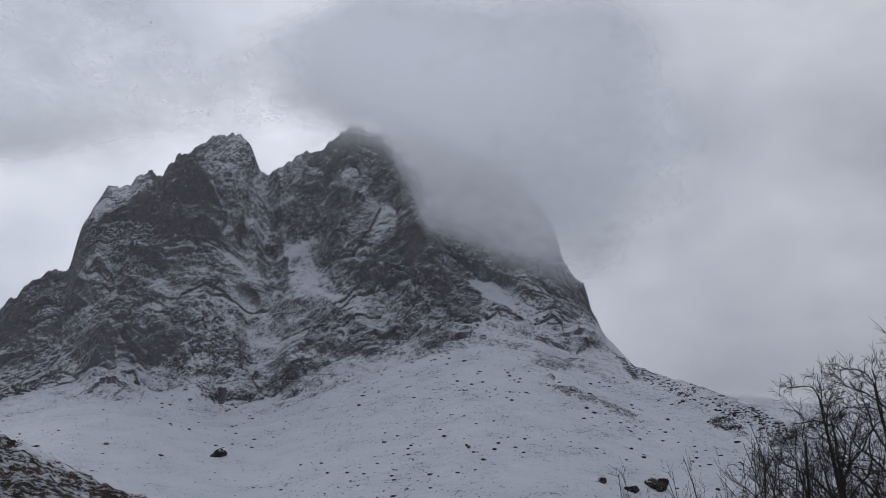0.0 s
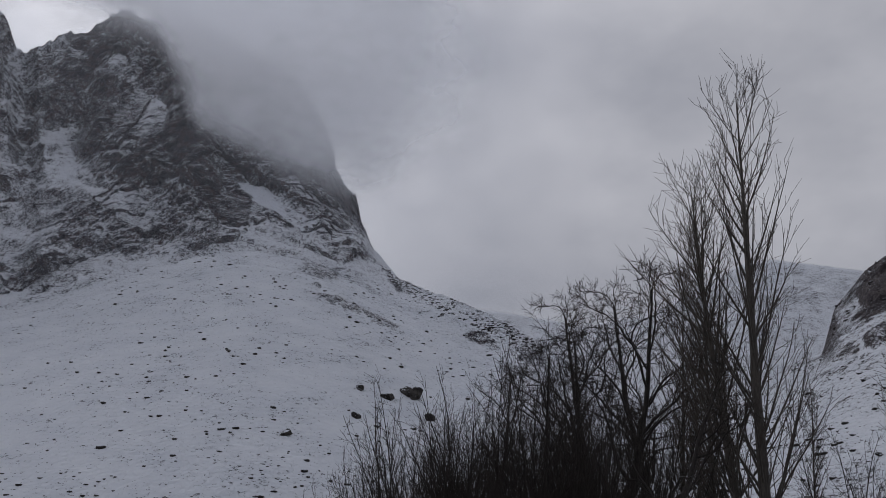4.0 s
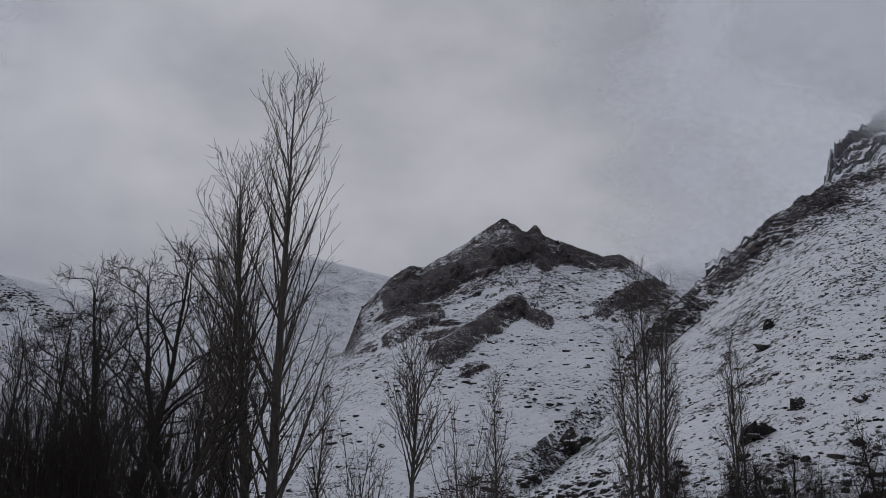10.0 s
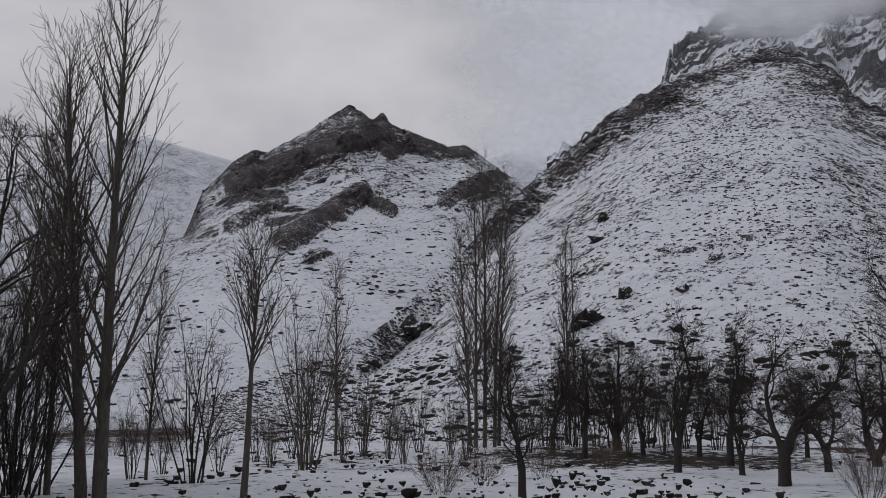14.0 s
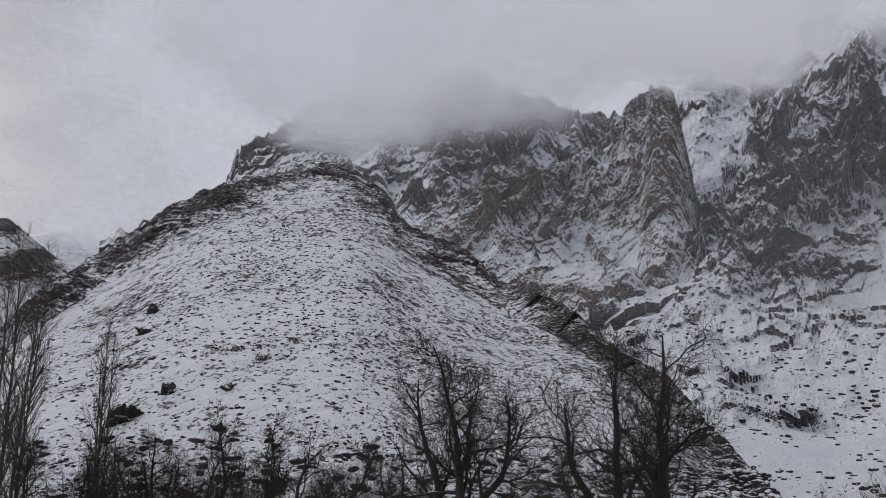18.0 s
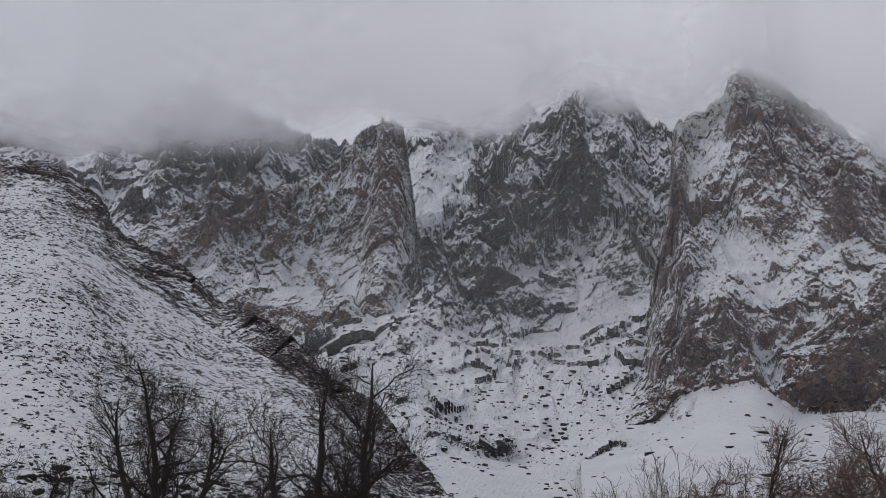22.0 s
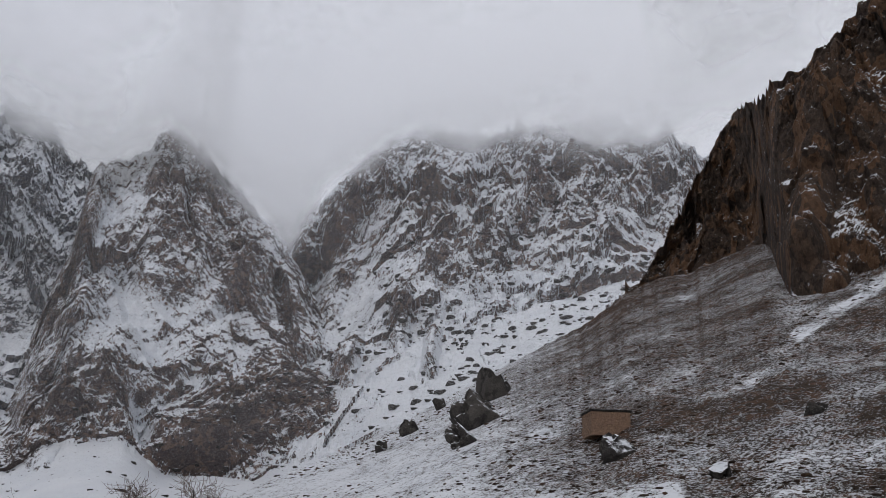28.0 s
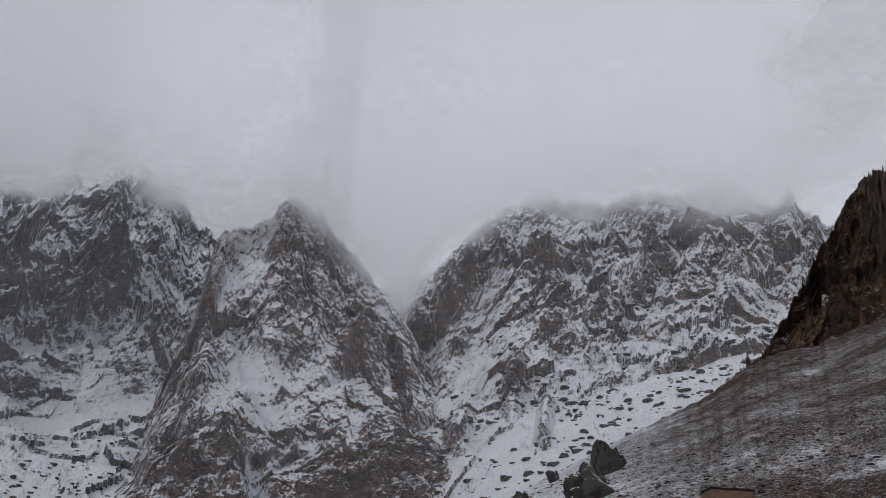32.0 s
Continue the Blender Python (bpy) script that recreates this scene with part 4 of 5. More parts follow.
def finish_tree(name, label, boles, limbs, twigs, bark, twig_mat, sides=7):
    root = tagged(new(name, None), label, "tree")
    for b in boles:
        part("trunk", *tubes([b], sides), bark, root)
    for limb in limbs:
        part("limb", *tubes([limb], 5), bark, root)
    tagged(part("crown", *tubes(twigs, 3), twig_mat, root), kind="stuff")
    return root


def poplar(name, label, seed, h, boles=1, slim=0.22, first=0.18, n=46, twigs_each=6, thick=1.0, bark=None, twig=None):
    """A tall poplar: straight boles, long shoots that bend up."""
    rng = np.random.default_rng(seed)
    trunks, limbs, twigs = [], [], []
    for b in range(boles):
        hb = h * (1 if b == 0 else rng.uniform(0.78, 0.95))
        off = rng.uniform(0.5, 0.8) * np.array([-1 if b % 2 else 1, rng.uniform(-1, 1)]) if b else np.zeros(2)
        t = shoot(rng, (off[0], off[1], -0.4), (0.012 * rng.normal(), 0.012 * rng.normal(), 1), hb, 0.0088 * hb * thick, 0.012, 16, 0.01, 0.012)
        trunks.append(t)
        for q, d, r, f in side_shoots(rng, t, n // boles + 8, first, 0.52):
            ln = slim * h * (1.1 - f) ** 0.75 * rng.uniform(0.6, 1.15) + 0.5
            s = shoot(rng, q, d, ln, min(0.55 * r, 0.05), 0.007, 7, 0.035, 0.045)
            limbs.append(s)
            for q2, d2, r2, f2 in side_shoots(rng, s, twigs_each, 0.15, 0.5):
                s2 = shoot(rng, q2, d2, ln * rng.uniform(0.18, 0.42) * (1.15 - f2) + 0.25, 0.55 * r2, 0.007, 4, 0.09, 0.13)
                twigs.append(s2)
                for q3, d3, r3, f3 in side_shoots(rng, s2, 2, 0.3, 0.55):
                    twigs.append(shoot(rng, q3, d3, rng.uniform(0.3, 0.8), 0.008, 0.006, 2, 0.1, 0.12))
    return finish_tree(name, label, trunks, limbs, twigs, bark or BARK_GREY, twig or TWIG_GREY)


def coppice(name, label, seed, h, stems=16, spread=0.35, width=1.2, bark=None, twig=None, n=7, twigs_each=4, low=0.22, stout=1.0):
    """A many-stemmed willow or thicket: stems from one stool, with upright shoots."""
    rng = np.random.default_rng(seed)
    limbs, twigs = [], []
    for k in range(stems):
        a = 2 * math.pi * (k + rng.random()) / stems
        lean = spread * rng.uniform(0.1, 1.0)
        foot = (width * rng.uniform(0, 1) * math.cos(a), width * rng.uniform(0, 1) * math.sin(a), -0.3)
        s = shoot(rng, foot, (math.cos(a) * math.sin(lean), math.sin(a) * math.sin(lean), math.cos(lean)), h * rng.uniform(0.55, 1.05), 0.0055 * h * stout * rng.uniform(0.6, 1.2), 0.008, 9, 0.07, 0.04)
        limbs.append(s)
        for q, d, r, f in side_shoots(rng, s, n, low, 0.55):
            ln = h * 0.34 * (1.15 - f) * rng.uniform(0.5, 1.2)
            s2 = shoot(rng, q, d, ln, min(0.6 * r, 0.03), 0.006, 5, 0.1, 0.08)
            twigs.append(s2)
            for q2, d2, r2, f2 in side_shoots(rng, s2, twigs_each, 0.2, 0.55):
                s3 = shoot(rng, q2, d2, ln * rng.uniform(0.2, 0.5) + 0.1, 0.6 * r2, 0.004, 3, 0.12, 0.08)
                twigs.append(s3)
                for q3, d3, r3, f3 in side_shoots(rng, s3, 1, 0.4, 0.6):
                    twigs.append(shoot(rng, q3, d3, rng.uniform(0.15, 0.45), 0.005, 0.004, 2, 0.1, 0.1))
    root = tagged(new(name, None), label, "shrub" if h < 5 else "tree")
    for s in limbs:
        part("stem", *tubes([s], 5), bark or BARK_DARK, root)
    tagged(part("crown", *tubes(twigs, 3), twig or TWIG_DARK, root), kind="stuff")
    return root


def gnarled(name, label, seed, h, bole=0.2, limbs_n=6, girth=0.03, open_angle=0.55, dense=1.0, lean=(0, 0), forks=1, bark=None, twig=None, reach=0.55):
    """An old tree with a thick bole, crooked limbs and dense short twigs."""
    rng = np.random.default_rng(seed)
    trunks, limbs, twigs = [], [], []
    for b in range(forks):
        off = (0, 0) if b == 0 else (0.45, 0.15)
        t = shoot(rng, (off[0], off[1], -0.4), (lean[0] + 0.14 * b, lean[1], 1), h * 0.93, girth * h, 0.015, 14, 0.06, 0.025)
        t = (t[0], girth * h * np.linspace(1, 0.04, 15) ** 0.8 + 0.01)
        t[1][0] *= 1.3
        trunks.append(t)
        for q, d, r, f in side_shoots(rng, t, limbs_n, bole, open_angle):
            ln = h * reach * rng.uniform(0.75, 1.15) * (1.2 - 0.85 * f)
            s = shoot(rng, q, d, ln, min(0.6 * r, 0.13), 0.012, 12, 0.22, 0.03)
            limbs.append(s)
            for q2, d2, r2, f2 in side_shoots(rng, s, int(11 * dense), 0.15, 0.75):
                l2 = ln * rng.uniform(0.25, 0.5) * (1.2 - 0.6 * f2)
                s2 = shoot(rng, q2, d2, l2, 0.6 * r2, 0.008, 7, 0.17, 0.07)
                twigs.append(s2)
                for q3, d3, r3, f3 in side_shoots(rng, s2, int(8 * dense), 0.12, 0.75):
                    s3 = shoot(rng, q3, d3, l2 * rng.uniform(0.22, 0.5) + 0.14, 0.55 * r3, 0.006, 4, 0.2, 0.06)
                    twigs.append(s3)
                    for q4, d4, r4, f4 in side_shoots(rng, s3, 4, 0.2, 0.8):
                        twigs.append(shoot(rng, q4, d4, rng.uniform(0.12, 0.4), 0.008, 0.006, 2, 0.2, 0.05))
    return finish_tree(name, label, trunks, limbs, twigs, bark or BARK_DARK, twig or TWIG_DARK, 9)


def old_tree(name, label, seed, h, girth, fork=0.17, leaders=((0.1, 0.0, 1.0),), limbs_n=9, dense=1.0, reach=0.36, bark=None, twig=None, tail=0.46):
    """An old tree: a stout bole that forks low into crooked leaders, with dense short twigs. leaders: (lean to the side, lean away, length)."""
    rng = np.random.default_rng(seed)
    n = len(leaders)
    bole = shoot(rng, (0, 0, -0.5), (0.02, 0, 1), h * fork + 0.7, girth, girth * 0.8, 6, 0.04, 0.05)
    bole[1][0] *= 1.45
    bole[1][1] *= 1.12
    limbs, twigs = [], []

    def spray(s, ln, count, first):
        for q2, d2, r2, f2 in side_shoots(rng, s, count, first, 0.8):
            l2 = ln * rng.uniform(0.3, 0.65) * (1.15 - 0.65 * f2) + 0.2
            s2 = shoot(rng, q2, d2, l2, min(0.5 * r2, 0.03), 0.008, 6, 0.17, 0.06)
            twigs.append(s2)
            for q3, d3, r3, f3 in side_shoots(rng, s2, int(7 * dense), 0.12, 0.75):
                s3 = shoot(rng, q3, d3, l2 * rng.uniform(0.25, 0.55) + 0.16, 0.5 * r3, 0.005, 3, 0.18, 0.06)
                twigs.append(s3)
                for q4, d4, r4, f4 in side_shoots(rng, s3, 3, 0.2, 0.8):
                    twigs.append(shoot(rng, q4, d4, rng.uniform(0.16, 0.45), 0.006, 0.004, 2, 0.2, 0.05))

    for lx, ly, k in leaders:
        ln = h * (1 - fork) * k
        t = shoot(rng, bole[0][-2] + np.array([0.45 * girth * np.sign(lx), 0, -0.1]), (lx, ly, 1), ln, girth * tail, 0.02, 14, 0.13, 0.035)
        t = (t[0], girth * tail * np.linspace(1, 0.03, 15) ** 0.85 + 0.012)
        limbs.append(t)
        spray(t, h * 0.2, int(14 * dense), 0.25)
        for q, d, r, f in side_shoots(rng, t, limbs_n, 0.1, 0.85):
            l1 = h * reach * rng.uniform(0.7, 1.15) * (1.15 - 0.8 * f)
            s = shoot(rng, q, d, l1, min(0.55 * r, 0.12), 0.014, 10, 0.2, 0.035)
            limbs.append(s)
            spray(s, l1, int(9 * dense), 0.15)
    return finish_tree(name, label, [bole], limbs, twigs, bark or BARK_DARK, twig or TWIG_DARK, 9)


def plant(ob, az, r, scale=1.0, turn=0.0, lean=0.0):
    """Stand a tree on the valley floor. lean: degrees to the right as seen from the road."""
    p = floor_at(az, r)
    a = radians(az)
    ob.matrix_basis = Matrix.Translation(p) @ Matrix.Rotation(-a, 4, "Z") @ Matrix.Rotation(radians(lean), 4, "Y") @ Matrix.Rotation(radians(turn), 4, "Z") @ Matrix.Scale(scale, 4)
    return ob


def again(ob, az, r, scale=1.0, turn=0.0, lean=0.0, label=""):
    c = plant(copy_thing(ob, Matrix()), az, r, scale, turn, lean)
    return tagged(c, label) if label else c


GROUP_POPLARS, GROUP_THICKET, GROUP_OLD = "poplars along the valley floor", "willow thicket", "old trees under the hill"
# the tall poplars
p1 = tagged(plant(poplar("poplar", "tall bare grey-barked poplar with upswept branches", 1, 18.8, 2, 0.37, 0.12, 96, 7, 1.5), 31.3, 34, 0.97, 0, -0.6), group=GROUP_POPLARS)
p2 = tagged(plant(poplar("poplar", "slender bare poplar with fine twigs", 2, 13.6, 1, 0.16, 0.22, 44, 6), 28.7, 36, 1, 0, -0.5), group=GROUP_POPLARS)
again(p2, 26.9, 38, 0.92, 80)
p3 = tagged(plant(poplar("poplar", "young poplar with a bare lower stem and open crown", 3, 8.6, 1, 0.36, 0.5, 22, 6, 1.7), 38.8, 33, 1, 0, 1.5), group=GROUP_POPLARS)
p4 = tagged(plant(poplar("poplar", "clump of tall pale poplars with narrow crowns", 4, 19.0, 3, 0.17, 0.16, 105, 7, 0.85), 52.2, 66, 1.06, 0, 0.5), group=GROUP_POPLARS)
again(p4, 57.0, 70, 0.8, 140)
again(p2, 53.0, 69, 1.2, 30)
again(p2, 51.4, 69, 1.1, 250)
again(p2, 43.8, 60, 0.86, 170)
# upright young trees
u1 = tagged(plant(coppice("willow", "small bare willow with upright shoots", 11, 7.6, 9, 0.4, 0.35, BARK_DARK, TWIG_DARK, 9, 5), 36.1, 39.5), group="young willows")
u2 = tagged(plant(coppice("willow", "bushy bare willow with many fine shoots", 12, 9.0, 16, 0.3, 0.6, BARK_GREY, TWIG_GREY, 10, 5), 42.2, 50), group="young willows")
for az, r, s, tn in ((45.4, 60, 0.62, 40), (48.5, 62, 0.66, 110), (32.8, 43, 0.5, 70), (58.5, 68, 0.8, 150), (34.4, 46, 0.42, 10), (40.2, 52, 0.4, 200), (46.8, 58, 0.5, 300), (50.3, 60, 0.45, 20), (39.4, 55, 0.5, 90), (41.4, 58, 0.55, 130), (44.2, 56, 0.45, 220), (51.2, 56, 0.5, 70), (54.8, 60, 0.55, 190), (56.4, 62, 0.5, 310), (60.2, 58, 0.5, 240), (62.2, 62, 0.55, 100), (37.4, 48, 0.45, 330), (47.6, 54, 0.42, 200), (57.2, 66, 0.9, 30), (59.4, 65, 0.95, 170), (61.4, 67, 0.85, 250), (63.2, 66, 0.9, 90), (55.6, 67, 0.85, 330), (65.0, 66, 0.8, 210)):
    again(u1 if tn % 20 else u2, az, r, s, tn)
# the willow thicket
w1 = tagged(plant(coppice("willow_thicket", "dense bare willow thicket of dark upright stems", 21, 8.2, 26, 0.42, 1.8, BARK_DARK, TWIG_DARK, 9, 4), 14.6, 34), group=GROUP_THICKET)
w2 = tagged(plant(coppice("willow_thicket", "tall dark willow clump with fine shoots", 22, 9.6, 24, 0.33, 1.5, BARK_DARK, TWIG_DARK, 9, 4), 19.6, 34), group=GROUP_THICKET)
for ob, az, r, s, tn in ((w1, 12.4, 36, 0.88, 60), (w1, 17.0, 33, 0.95, 130), (w2, 22.6, 37, 1.0, 80), (w2, 16.0, 39, 0.85, 200), (w1, 20.9, 37, 0.8, 250), (w1, 10.6, 38, 0.55, 20), (w1, 7.5, 40, 0.4, 120), (w1, 18.3, 36, 0.9, 300), (w1, 13.4, 31, 0.7, 200), (w1, 9.2, 35, 0.62, 80), (w2, 11.6, 33, 0.72, 150), (w2, 15.2, 35, 0.98, 330), (w2, 23.6, 34, 0.95, 20), (w1, 21.8, 31, 0.9, 110), (w1, 25.4, 33, 0.8, 260), (w2, 27.2, 36, 0.7, 190), (w2, 20.4, 33, 1.05, 5)):
    again(ob, az, r, s, tn)
tagged(plant(gnarled("leaning_willow", "dark leaning willow trunk with rising limbs", 23, 9.6, 0.34, 7, 0.016, 0.6, 0.5, (0.62, 0.0), 1, None, None, 0.5), 21.8, 30, 1, 0, 3), group=GROUP_THICKET)
tagged(plant(gnarled("tall_willow", "dark twiggy willow with many upright limbs", 25, 11.5, 0.2, 12, 0.014, 0.5, 0.62, (0.05, 0.0), 1, None, None, 0.5), 23.8, 37, 1.15), group=GROUP_THICKET)
tw = bpy.data.objects["tall_willow"]
for az, r, sc, tn in ((21.6, 38, 1.0, 100), (19.4, 40, 0.92, 300), (25.8, 42, 1.2, 210), (16.4, 40, 0.85, 30), (22.8, 43, 1.2, 160)):
    again(tw, az, r, sc, tn)
for az, r, sc, tn in ((27.8, 43, 0.85, 120), (33.6, 42, 0.62, 50)):
    again(p2, az, r, sc, tn)
# the old trees under the hill
o1 = tagged(plant(old_tree("old_tree", "old dark tree with a thick low-forking trunk and twiggy crown", 31, 9.6, 0.42, 0.16, ((0.08, 0.05, 1.0), (-0.36, 0.1, 0.9), (0.22, -0.2, 0.8), (-0.1, 0.25, 0.85)), 9, 0.9, 0.38), 76.3, 39.5, 1, 0), group=GROUP_OLD)
o2 = tagged(plant(old_tree("old_tree", "two-stemmed old dark tree with wide spreading limbs", 32, 8.3, 0.42, 0.1, ((-0.28, 0.05, 1.0), (0.05, 0.0, 1.0), (-0.7, 0.0, 0.8), (0.4, 0.15, 0.75)), 9, 0.92, 0.42, None, None, 0.5), 86.5, 32.5, 1, 0), group=GROUP_OLD)
o3 = tagged(plant(old_tree("old_tree", "pollarded dark tree with a stout bole", 33, 6.2, 0.26, 0.24, ((0.2, 0.1, 1.0), (-0.22, 0, 0.95), (0, -0.2, 0.9), (0.5, 0.2, 0.7)), 7, 0.65, 0.36), 68.3, 40.5), group=GROUP_OLD)
o4 = tagged(plant(old_tree("old_tree", "stunted dark tree with short twiggy limbs", 34, 6.6, 0.2, 0.2, ((0.1, 0.1, 1.1), (-0.28, 0, 0.85), (0.3, -0.2, 0.8)), 8, 0.62, 0.34), 62.8, 46), group=GROUP_OLD)
for ob, az, r, s, tn in ((o4, 65.6, 52, 1.05, 70), (o4, 61.0, 60, 0.8, 160), (o3, 70.6, 50, 0.75, 200), (o4, 54.3, 34, 0.78, 250), (o1, 59.6, 62, 0.75, 30), (o2, 73.0, 56, 0.7, 190), (o4, 95.5, 34.5, 0.45, 20), (o3, 79.6, 58, 0.8, 40), (o4, 57.8, 56, 0.9, 310), (o4, 64.0, 58, 0.8, 15), (o4, 69.6, 62, 0.75, 280), (o4, 56.0, 58, 0.85, 45), (o4, 66.2, 46, 0.7, 160)):
    again(ob, az, r, s, tn)
# brown scrub and trees at the gully mouth
b1 = tagged(plant(coppice("brown_scrub", "rounded brown scrub of fine bare twigs", 41, 5.6, 22, 0.85, 0.9, BARK_DARK, TWIG_RED, 11, 5, 0.1, 0.6), 102.7, 37), group="brown scrub")
for az, r, s, tn in ((104.4, 34, 1.0, 70), (106.3, 32, 1.02, 150), (100.6, 40, 0.8, 220), (99.0, 44, 0.7, 300), (112.0, 36, 0.7, 30), (114.0, 34, 0.75, 100), (119.0, 30, 0.85, 170), (121.5, 32, 0.6, 60), (97.6, 47, 0.55, 140), (28.5, 64, 0.5, 15), (30.2, 66, 0.55, 75), (31.8, 62, 0.5, 135), (33.2, 66, 0.55, 195), (34.8, 64, 0.5, 255), (49.8, 36, 0.42, 35), (52.0, 40, 0.4, 95), (72.3, 34, 0.5, 155), (59.0, 50, 0.4, 215), (55.5, 44, 0.4, 275)):
    again(b1, az, r, s, tn)
g1 = tagged(plant(old_tree("brown_tree", "bare brown tree with a forking trunk", 42, 5.8, 0.19, 0.08, ((0.1, 0, 1.0), (-0.4, 0.1, 0.9), (0.45, -0.1, 0.9), (0.7, 0.2, 0.7)), 7, 0.85, 0.46, BARK_DARK, TWIG_RED), 108.4, 31.3), group="trees at the gully mouth")
again(g1, 116.9, 28.2, 1.0, 130)
again(g1, 113.1, 44, 0.6, 240)
again(g1, 119.8, 28.2, 0.8, 40)


# ---- stones and hut ----
def ball(seed, n=2, flat=0.7, rough=0.3):
    bm = bmesh.new()
    bmesh.ops.create_icosphere(bm, subdivisions=n, radius=1.0)
    rng = random.Random(seed)
    off = Vector((rng.uniform(0, 99), rng.uniform(0, 99), rng.uniform(0, 99)))
    for v in bm.verts:
        c = v.co.normalized()
        k = 1 + rough * noise.noise(c * 1.3 + off) + 0.5 * rough * noise.noise(c * 3.1 + off) + 0.25 * rough * noise.noise(c * 7 + off)
        v.co = c * k
    # split faces
    for _ in range(10):
        n = Vector((rng.gauss(0, 1), rng.gauss(0, 1), rng.gauss(0, 1))).normalized()
        d = rng.uniform(0.5, 0.85)
        for v in bm.verts:
            over = v.co.dot(n) - d
            if over > 0:
                v.co -= n * over * 0.93
    for v in bm.verts:
        v.co.z *= flat
    return bm


def boulder(az, el, land, size, label, seed, flat=0.7, name="boulder"):
    bm = ball(seed, 4, flat, 0.75)
    me = bpy.data.meshes.new(name)
    bm.to_mesh(me)
    bm.free()
    for f in me.polygons:
        f.use_smooth = False
    me.materials.append(STONE)
    ob = tagged(new(name, me), label, "boulder", group="boulders on the slopes")
    p = spot(land, az, el)
    ob.matrix_basis = Matrix.Translation(p + Vector((0, 0, 0.1 * size))) @ Matrix.Rotation(seed * 1.7, 4, "Z") @ Matrix.Diagonal((size, size * 0.8, size, 1))
    return ob


for k, (land, az, el, size, label) in enumerate((
        ("hill", 47.9, 3.8, 2.1, "large dark boulder jutting from the snow"), ("hill", 48.9, 4.2, 1.2, "dark boulder half buried in snow"), ("hill", 59.2, 10.3, 1.3, "dark boulder with a snow cap"),
        ("hill", 58.9, 9.1, 1.2, "dark snow-capped boulder on the hillside"), ("hill", 63.4, 6.2, 1.0, "flat dark stone in the snow"), ("hill", 57.8, 4.4, 1.9, "broad dark boulder under the slope"),
        ("hill", 61.0, 2.6, 1.1, "dark rounded boulder among the stones"), ("hill", 63.2, 4.0, 0.9, "dark rounded boulder among the stones"), ("hill", 63.3, 0.9, 2.0, "broad dark outcrop of rock"), ("hill", 61.8, 0.6, 1.4, "broad dark outcrop of rock"),
        ("hill", 66.5, 0.8, 1.2, "dark boulder behind the trees"), ("hill", 60.2, 5.9, 1.1, "dark boulder in the snow"),
        ("mountain_left", 9.2, 7.8, 1.6, "upright dark boulder on the snowfield"), ("mountain_left", 7.6, 5.8, 1.6, "dark boulder on the snowfield"), ("mountain_left", 12.2, 7.4, 4.0, "large dark outcrop on the snowfield"),
        ("mountain_left", 10.8, 7.3, 2.0, "dark boulder on the snowfield"), ("mountain_left", 9.0, 6.3, 1.6, "flat dark boulder on the snowfield"), ("mountain_left", -12.5, 8.8, 3.4, "lone dark boulder on the snowfield"),
        ("mountain_left", 5.0, 5.2, 1.5, "dark boulder on the snowfield"), ("mountain_left", 13.2, 6.2, 2.4, "dark outcrop on the snowfield"),
        ("scree_slope", 130.3, 10.6, 4.3, "big dark rock knob on the slope"), ("scree_slope", 129.3, 9.0, 3.6, "dark snow-capped crag on the slope"), ("scree_slope", 137.4, 7.3, 1.7, "dark boulder with a thick snow cap"),
        ("scree_slope", 128.7, 8.0, 2.2, "dark rock at the crag's foot"), ("scree_slope", 125.6, 8.6, 1.5, "dark boulder in the snow gully"), ("scree_slope", 127.3, 10.0, 1.4, "dark boulder in the snow gully"), ("scree_slope", 124.0, 7.6, 1.1, "dark boulder in the snow gully"),
        ("scree_slope", 143.0, 6.2, 1.1, "brown boulder on the scree"), ("scree_slope", 148.0, 9.5, 0.9, "brown boulder on the scree"))):
    boulder(az, el, land, size, label, 100 + k, 0.75 if k < 20 else 1.1)


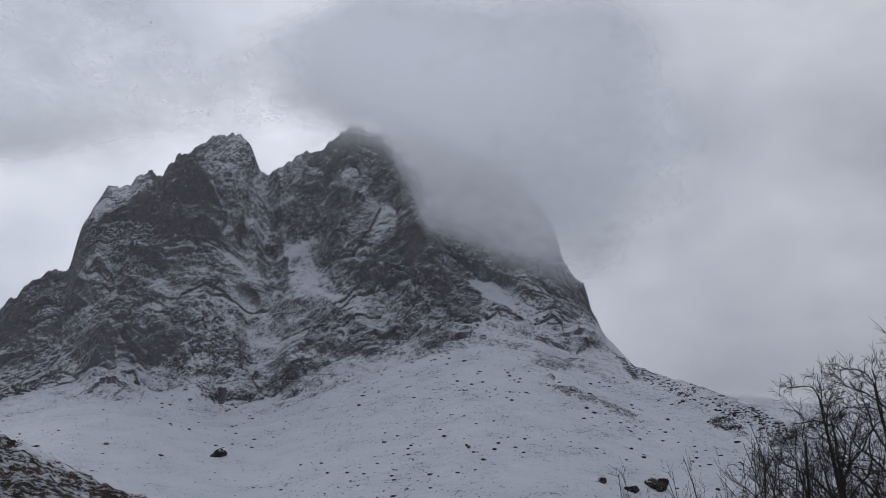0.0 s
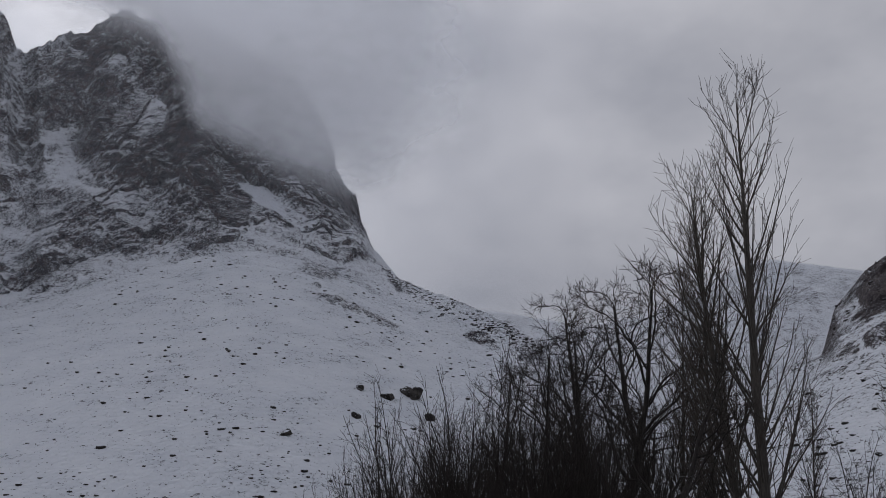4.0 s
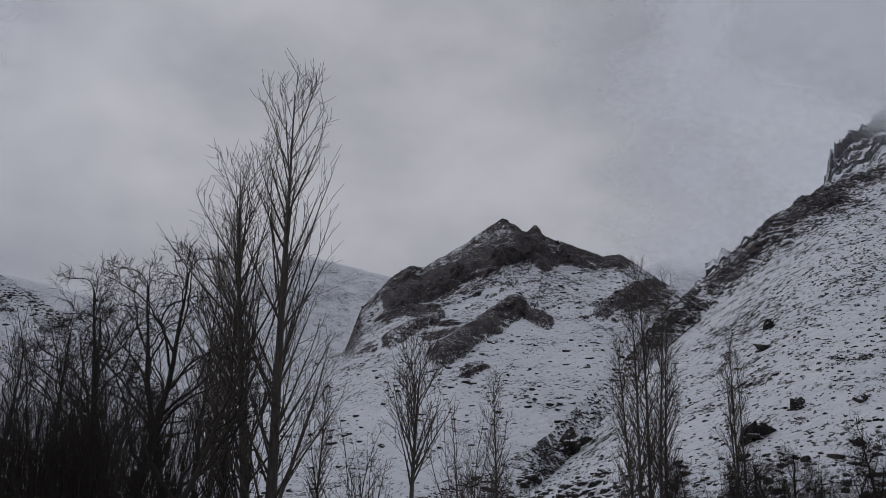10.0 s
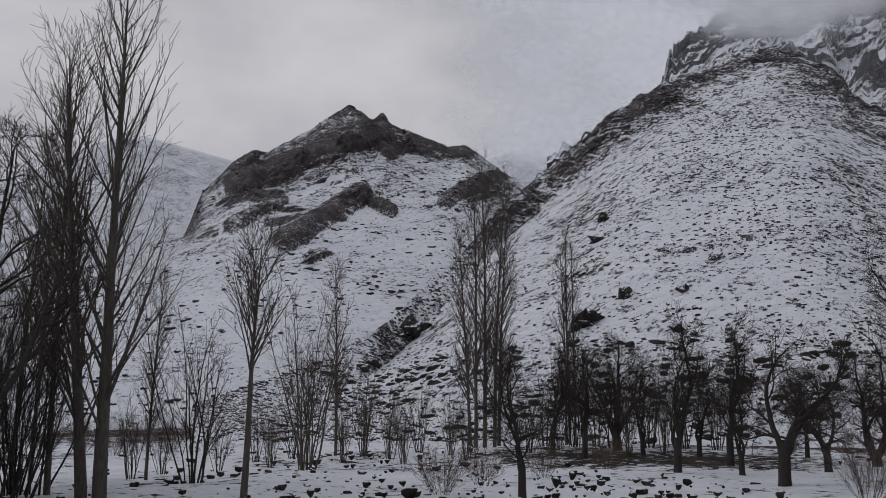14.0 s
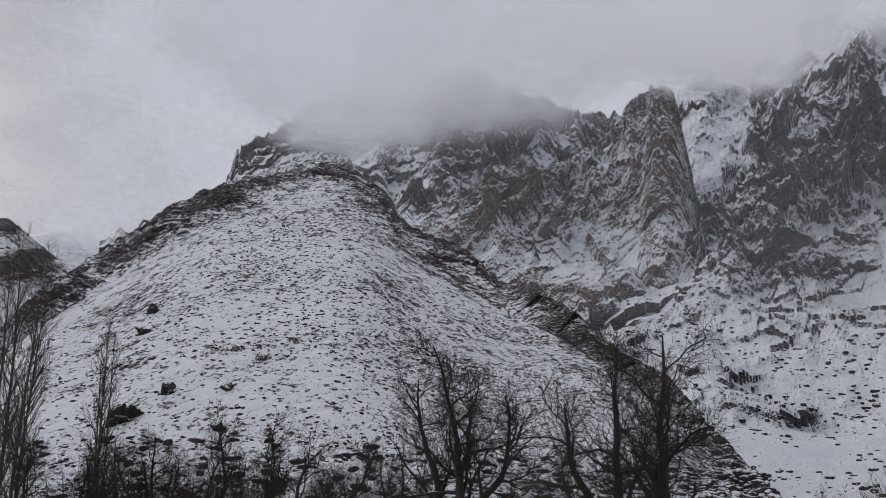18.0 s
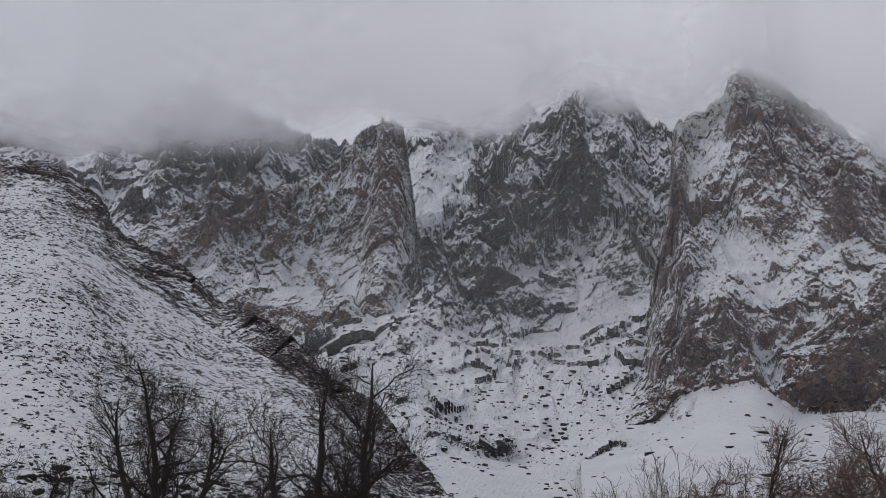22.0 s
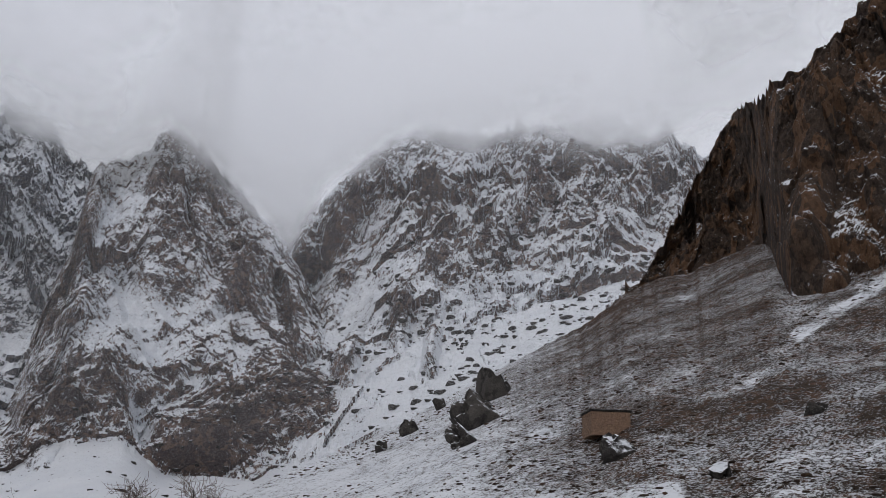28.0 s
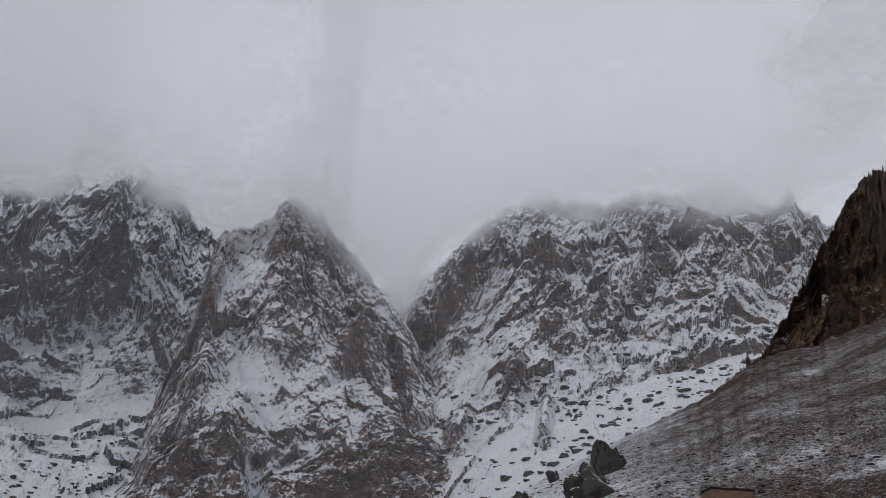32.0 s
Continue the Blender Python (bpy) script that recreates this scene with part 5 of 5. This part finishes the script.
def scatter(name, label, land, count, lo, hi, seed, test=None, mat=None, flat=0.6, thick=0.35):
    """Loose stones and tufts over a piece of land, in one mesh."""
    rng = np.random.default_rng(seed)
    g, w = LAND[land]
    bm = ball(seed, 1, flat, 0.5)
    bv = np.array([v.co[:] for v in bm.verts])
    bf = np.array([[v.index for v in f.verts] for f in bm.faces])
    bm.free()
    rows, cols = g.shape[:2]
    i = (rng.random(count) * (rows - 12)).astype(int)
    j = (rng.random(count) * (cols - 1)).astype(int)
    u, v = rng.random((2, count, 1))
    p = g[i, j] * (1 - u) * (1 - v) + g[i + 1, j] * u * (1 - v) + g[i, j + 1] * (1 - u) * v + g[i + 1, j + 1] * u * v
    r = np.hypot(p[:, 0], p[:, 1])
    az = np.degrees(np.arctan2(p[:, 0], p[:, 1]))
    keep = thick + 1.1 * fbm(p, 22.0, 3, seed) > rng.random(count)
    if test:
        keep &= test(az, r, p[:, 2])
    p, r = p[keep], r[keep]
    n = len(p)
    s = lo + (hi - lo) * rng.random(n) ** 3
    a = rng.random(n) * 6.283
    sx, sy = s * rng.uniform(0.8, 1.7, n), s * rng.uniform(0.6, 1.2, n)
    v = np.empty((n, len(bv), 3))
    x, y = bv[None, :, 0] * sx[:, None], bv[None, :, 1] * sy[:, None]
    v[..., 0] = x * np.cos(a)[:, None] - y * np.sin(a)[:, None] + p[:, None, 0]
    v[..., 1] = x * np.sin(a)[:, None] + y * np.cos(a)[:, None] + p[:, None, 1]
    v[..., 2] = bv[None, :, 2] * s[:, None] * rng.uniform(0.7, 1.3, n)[:, None] + p[:, None, 2]
    f = bf[None] + (np.arange(n) * len(bv))[:, None, None]
    ob = part(name, v.reshape(-1, 3), f.reshape(-1, 3), mat or STONE, None)
    return tagged(ob, label, "stones", kind="stuff")


scatter("hill_tufts", "dark grass tufts and stones poking through the snow", "hill", 80000, 0.05, 0.36, 61, None, None, 0.7, 0.42)
scatter("hillfoot_stones", "dark broken stones and clods at the foot of the hill", "hill", 34000, 0.1, 0.95, 67, lambda az, r, z: (z < 9 - 0.1 * np.abs(az - 60)) & (az > 40) & (az < 97), None, 0.8, 0.35)
scatter("knoll_stones", "dark stones and tufts on the knoll's snow", "knoll", 7000, 0.15, 0.9, 62)
scatter("snowfield_stones", "dark stones dotted over the snowfield", "mountain_left", 22000, 0.14, 1.1, 63, lambda az, r, z: r < 440)
scatter("scree_stones", "loose brown stones on the scree", "scree_slope", 30000, 0.05, 0.38, 64, None, EARTH_STONE)
scatter("talus_stones", "dark stones on the snow below the crag", "crag_middle", 7000, 0.2, 1.3, 65, lambda az, r, z: r < 340)
scatter("gully_stones", "dark stones in the snow gully", "mountain_right", 9000, 0.3, 2.4, 66, lambda az, r, z: r < 430)
scatter("apron_stones", "dark rocks breaking through the snow apron", "mountain_middle", 16000, 0.2, 1.5, 68, lambda az, r, z: r < 400)


def floor_stones():
    rng = np.random.default_rng(71)
    pts = []
    for _ in range(3500):
        az, r = rng.uniform(0, 125), rng.uniform(26, 74)
        pts.append(floor_at(az, r))
    LAND["floor"] = np.array([[tuple(p) for p in pts]] * 13), np.zeros((13, len(pts)))
    scatter("valley_stones", "dark stones and clods in the valley snow", "floor", 5000, 0.05, 0.26, 72, None, None, 0.9)


floor_stones()


def hut():
    """A small stone hut on the slope: rubble walls under a flat earth roof rimmed with snow."""
    root = tagged(new("stone_hut", None), "small red-tan rubble stone hut with a snow-rimmed flat roof", "hut")
    p = spot("scree_slope", 136.8, 8.5)
    a = radians(136.8)
    k = math.hypot(p.x, p.y)
    w = k * math.tan(radians(2.25))
    h = k * math.tan(radians(1.0))
    root.matrix_basis = Matrix.Translation(p + Vector((0, 0, -0.2))) @ Matrix.Rotation(-a + 0.3, 4, "Z")
    dpt = w * 0.8
    rng = random.Random(5)

    def box(name, x0, x1, y0, y1, z0, z1, mat, label="", rag=0.0):
        v = [(x + rng.uniform(-rag, rag), y + rng.uniform(-rag, rag), z + rng.uniform(-rag, rag)) for z in (z0, z1) for y in (y0, y1) for x in (x0, x1)]
        f = [(0, 2, 3, 1), (4, 5, 7, 6), (0, 1, 5, 4), (2, 6, 7, 3), (0, 4, 6, 2), (1, 3, 7, 5)]
        ob = part(name, v, f, mat, root, label)
        ob.data.shade_flat()
        return ob
    t, top = 0.4, h + 0.5
    box("wall", -w / 2, w / 2, -dpt / 2, -dpt / 2 + t, 0, top, MASONRY)
    box("wall", -w / 2, w / 2, dpt / 2 - t, dpt / 2, 0, top, MASONRY)
    box("wall", -w / 2, -w / 2 + t, -dpt / 2 + t, dpt / 2 - t, 0, top, MASONRY)
    box("wall", w / 2 - t, w / 2, -dpt / 2 + t, dpt / 2 - t, 0, top, MASONRY)
    # the roof: an uneven slab of earth and stones
    n = 16
    xs, ys = np.meshgrid(np.linspace(-w / 2 - 0.15, w / 2 + 0.15, n), np.linspace(-dpt / 2 - 0.15, dpt / 2 + 0.15, n))
    q = np.stack([xs, ys, np.zeros_like(xs)], -1).reshape(-1, 3)
    upper, lower = q.copy(), q.copy()
    upper[:, 2] = top + 0.2 + 0.12 * fbm(q, 1.1, 3, 5)
    lower[:, 2] = top + 0.01
    idx = np.arange(n * n).reshape(n, n)
    quads = np.stack([idx[:-1, :-1], idx[:-1, 1:], idx[1:, 1:], idx[1:, :-1]], -1).reshape(-1, 4)
    rim = np.concatenate([idx[0], idx[1:, -1], idx[-1, -2::-1], idx[-2:0:-1, 0]])
    wall = np.stack([rim, rim + n * n, np.roll(rim, -1) + n * n, np.roll(rim, -1)], -1)
    part("roof", np.concatenate([upper, lower]), np.concatenate([quads, quads[:, ::-1] + n * n, wall]), STONE, root, "flat earth roof edge with dark stones and snow")
    # rubble facing on the two sides that face the valley
    for side, length in ((0, w), (1, dpt)):
        z = 0.0
        while z < top - 0.12:
            hc = min(rng.uniform(0.16, 0.3), top - z)
            x = -length / 2
            while x < length / 2 - 0.12:
                ln = min(rng.uniform(0.18, 0.5), length / 2 - x)
                d = rng.uniform(0.02, 0.1)
                if side == 0:
                    box("stone_block", x + 0.015, x + ln - 0.015, -dpt / 2 - d, -dpt / 2 + 0.1, z + 0.012, z + hc - 0.012, MASONRY, "", 0.02)
                else:
                    box("stone_block", -w / 2 - d, -w / 2 + 0.1, x + 0.015, x + ln - 0.015, z + 0.012, z + hc - 0.012, MASONRY, "", 0.02)
                x += ln
            z += hc
    return root


hut()
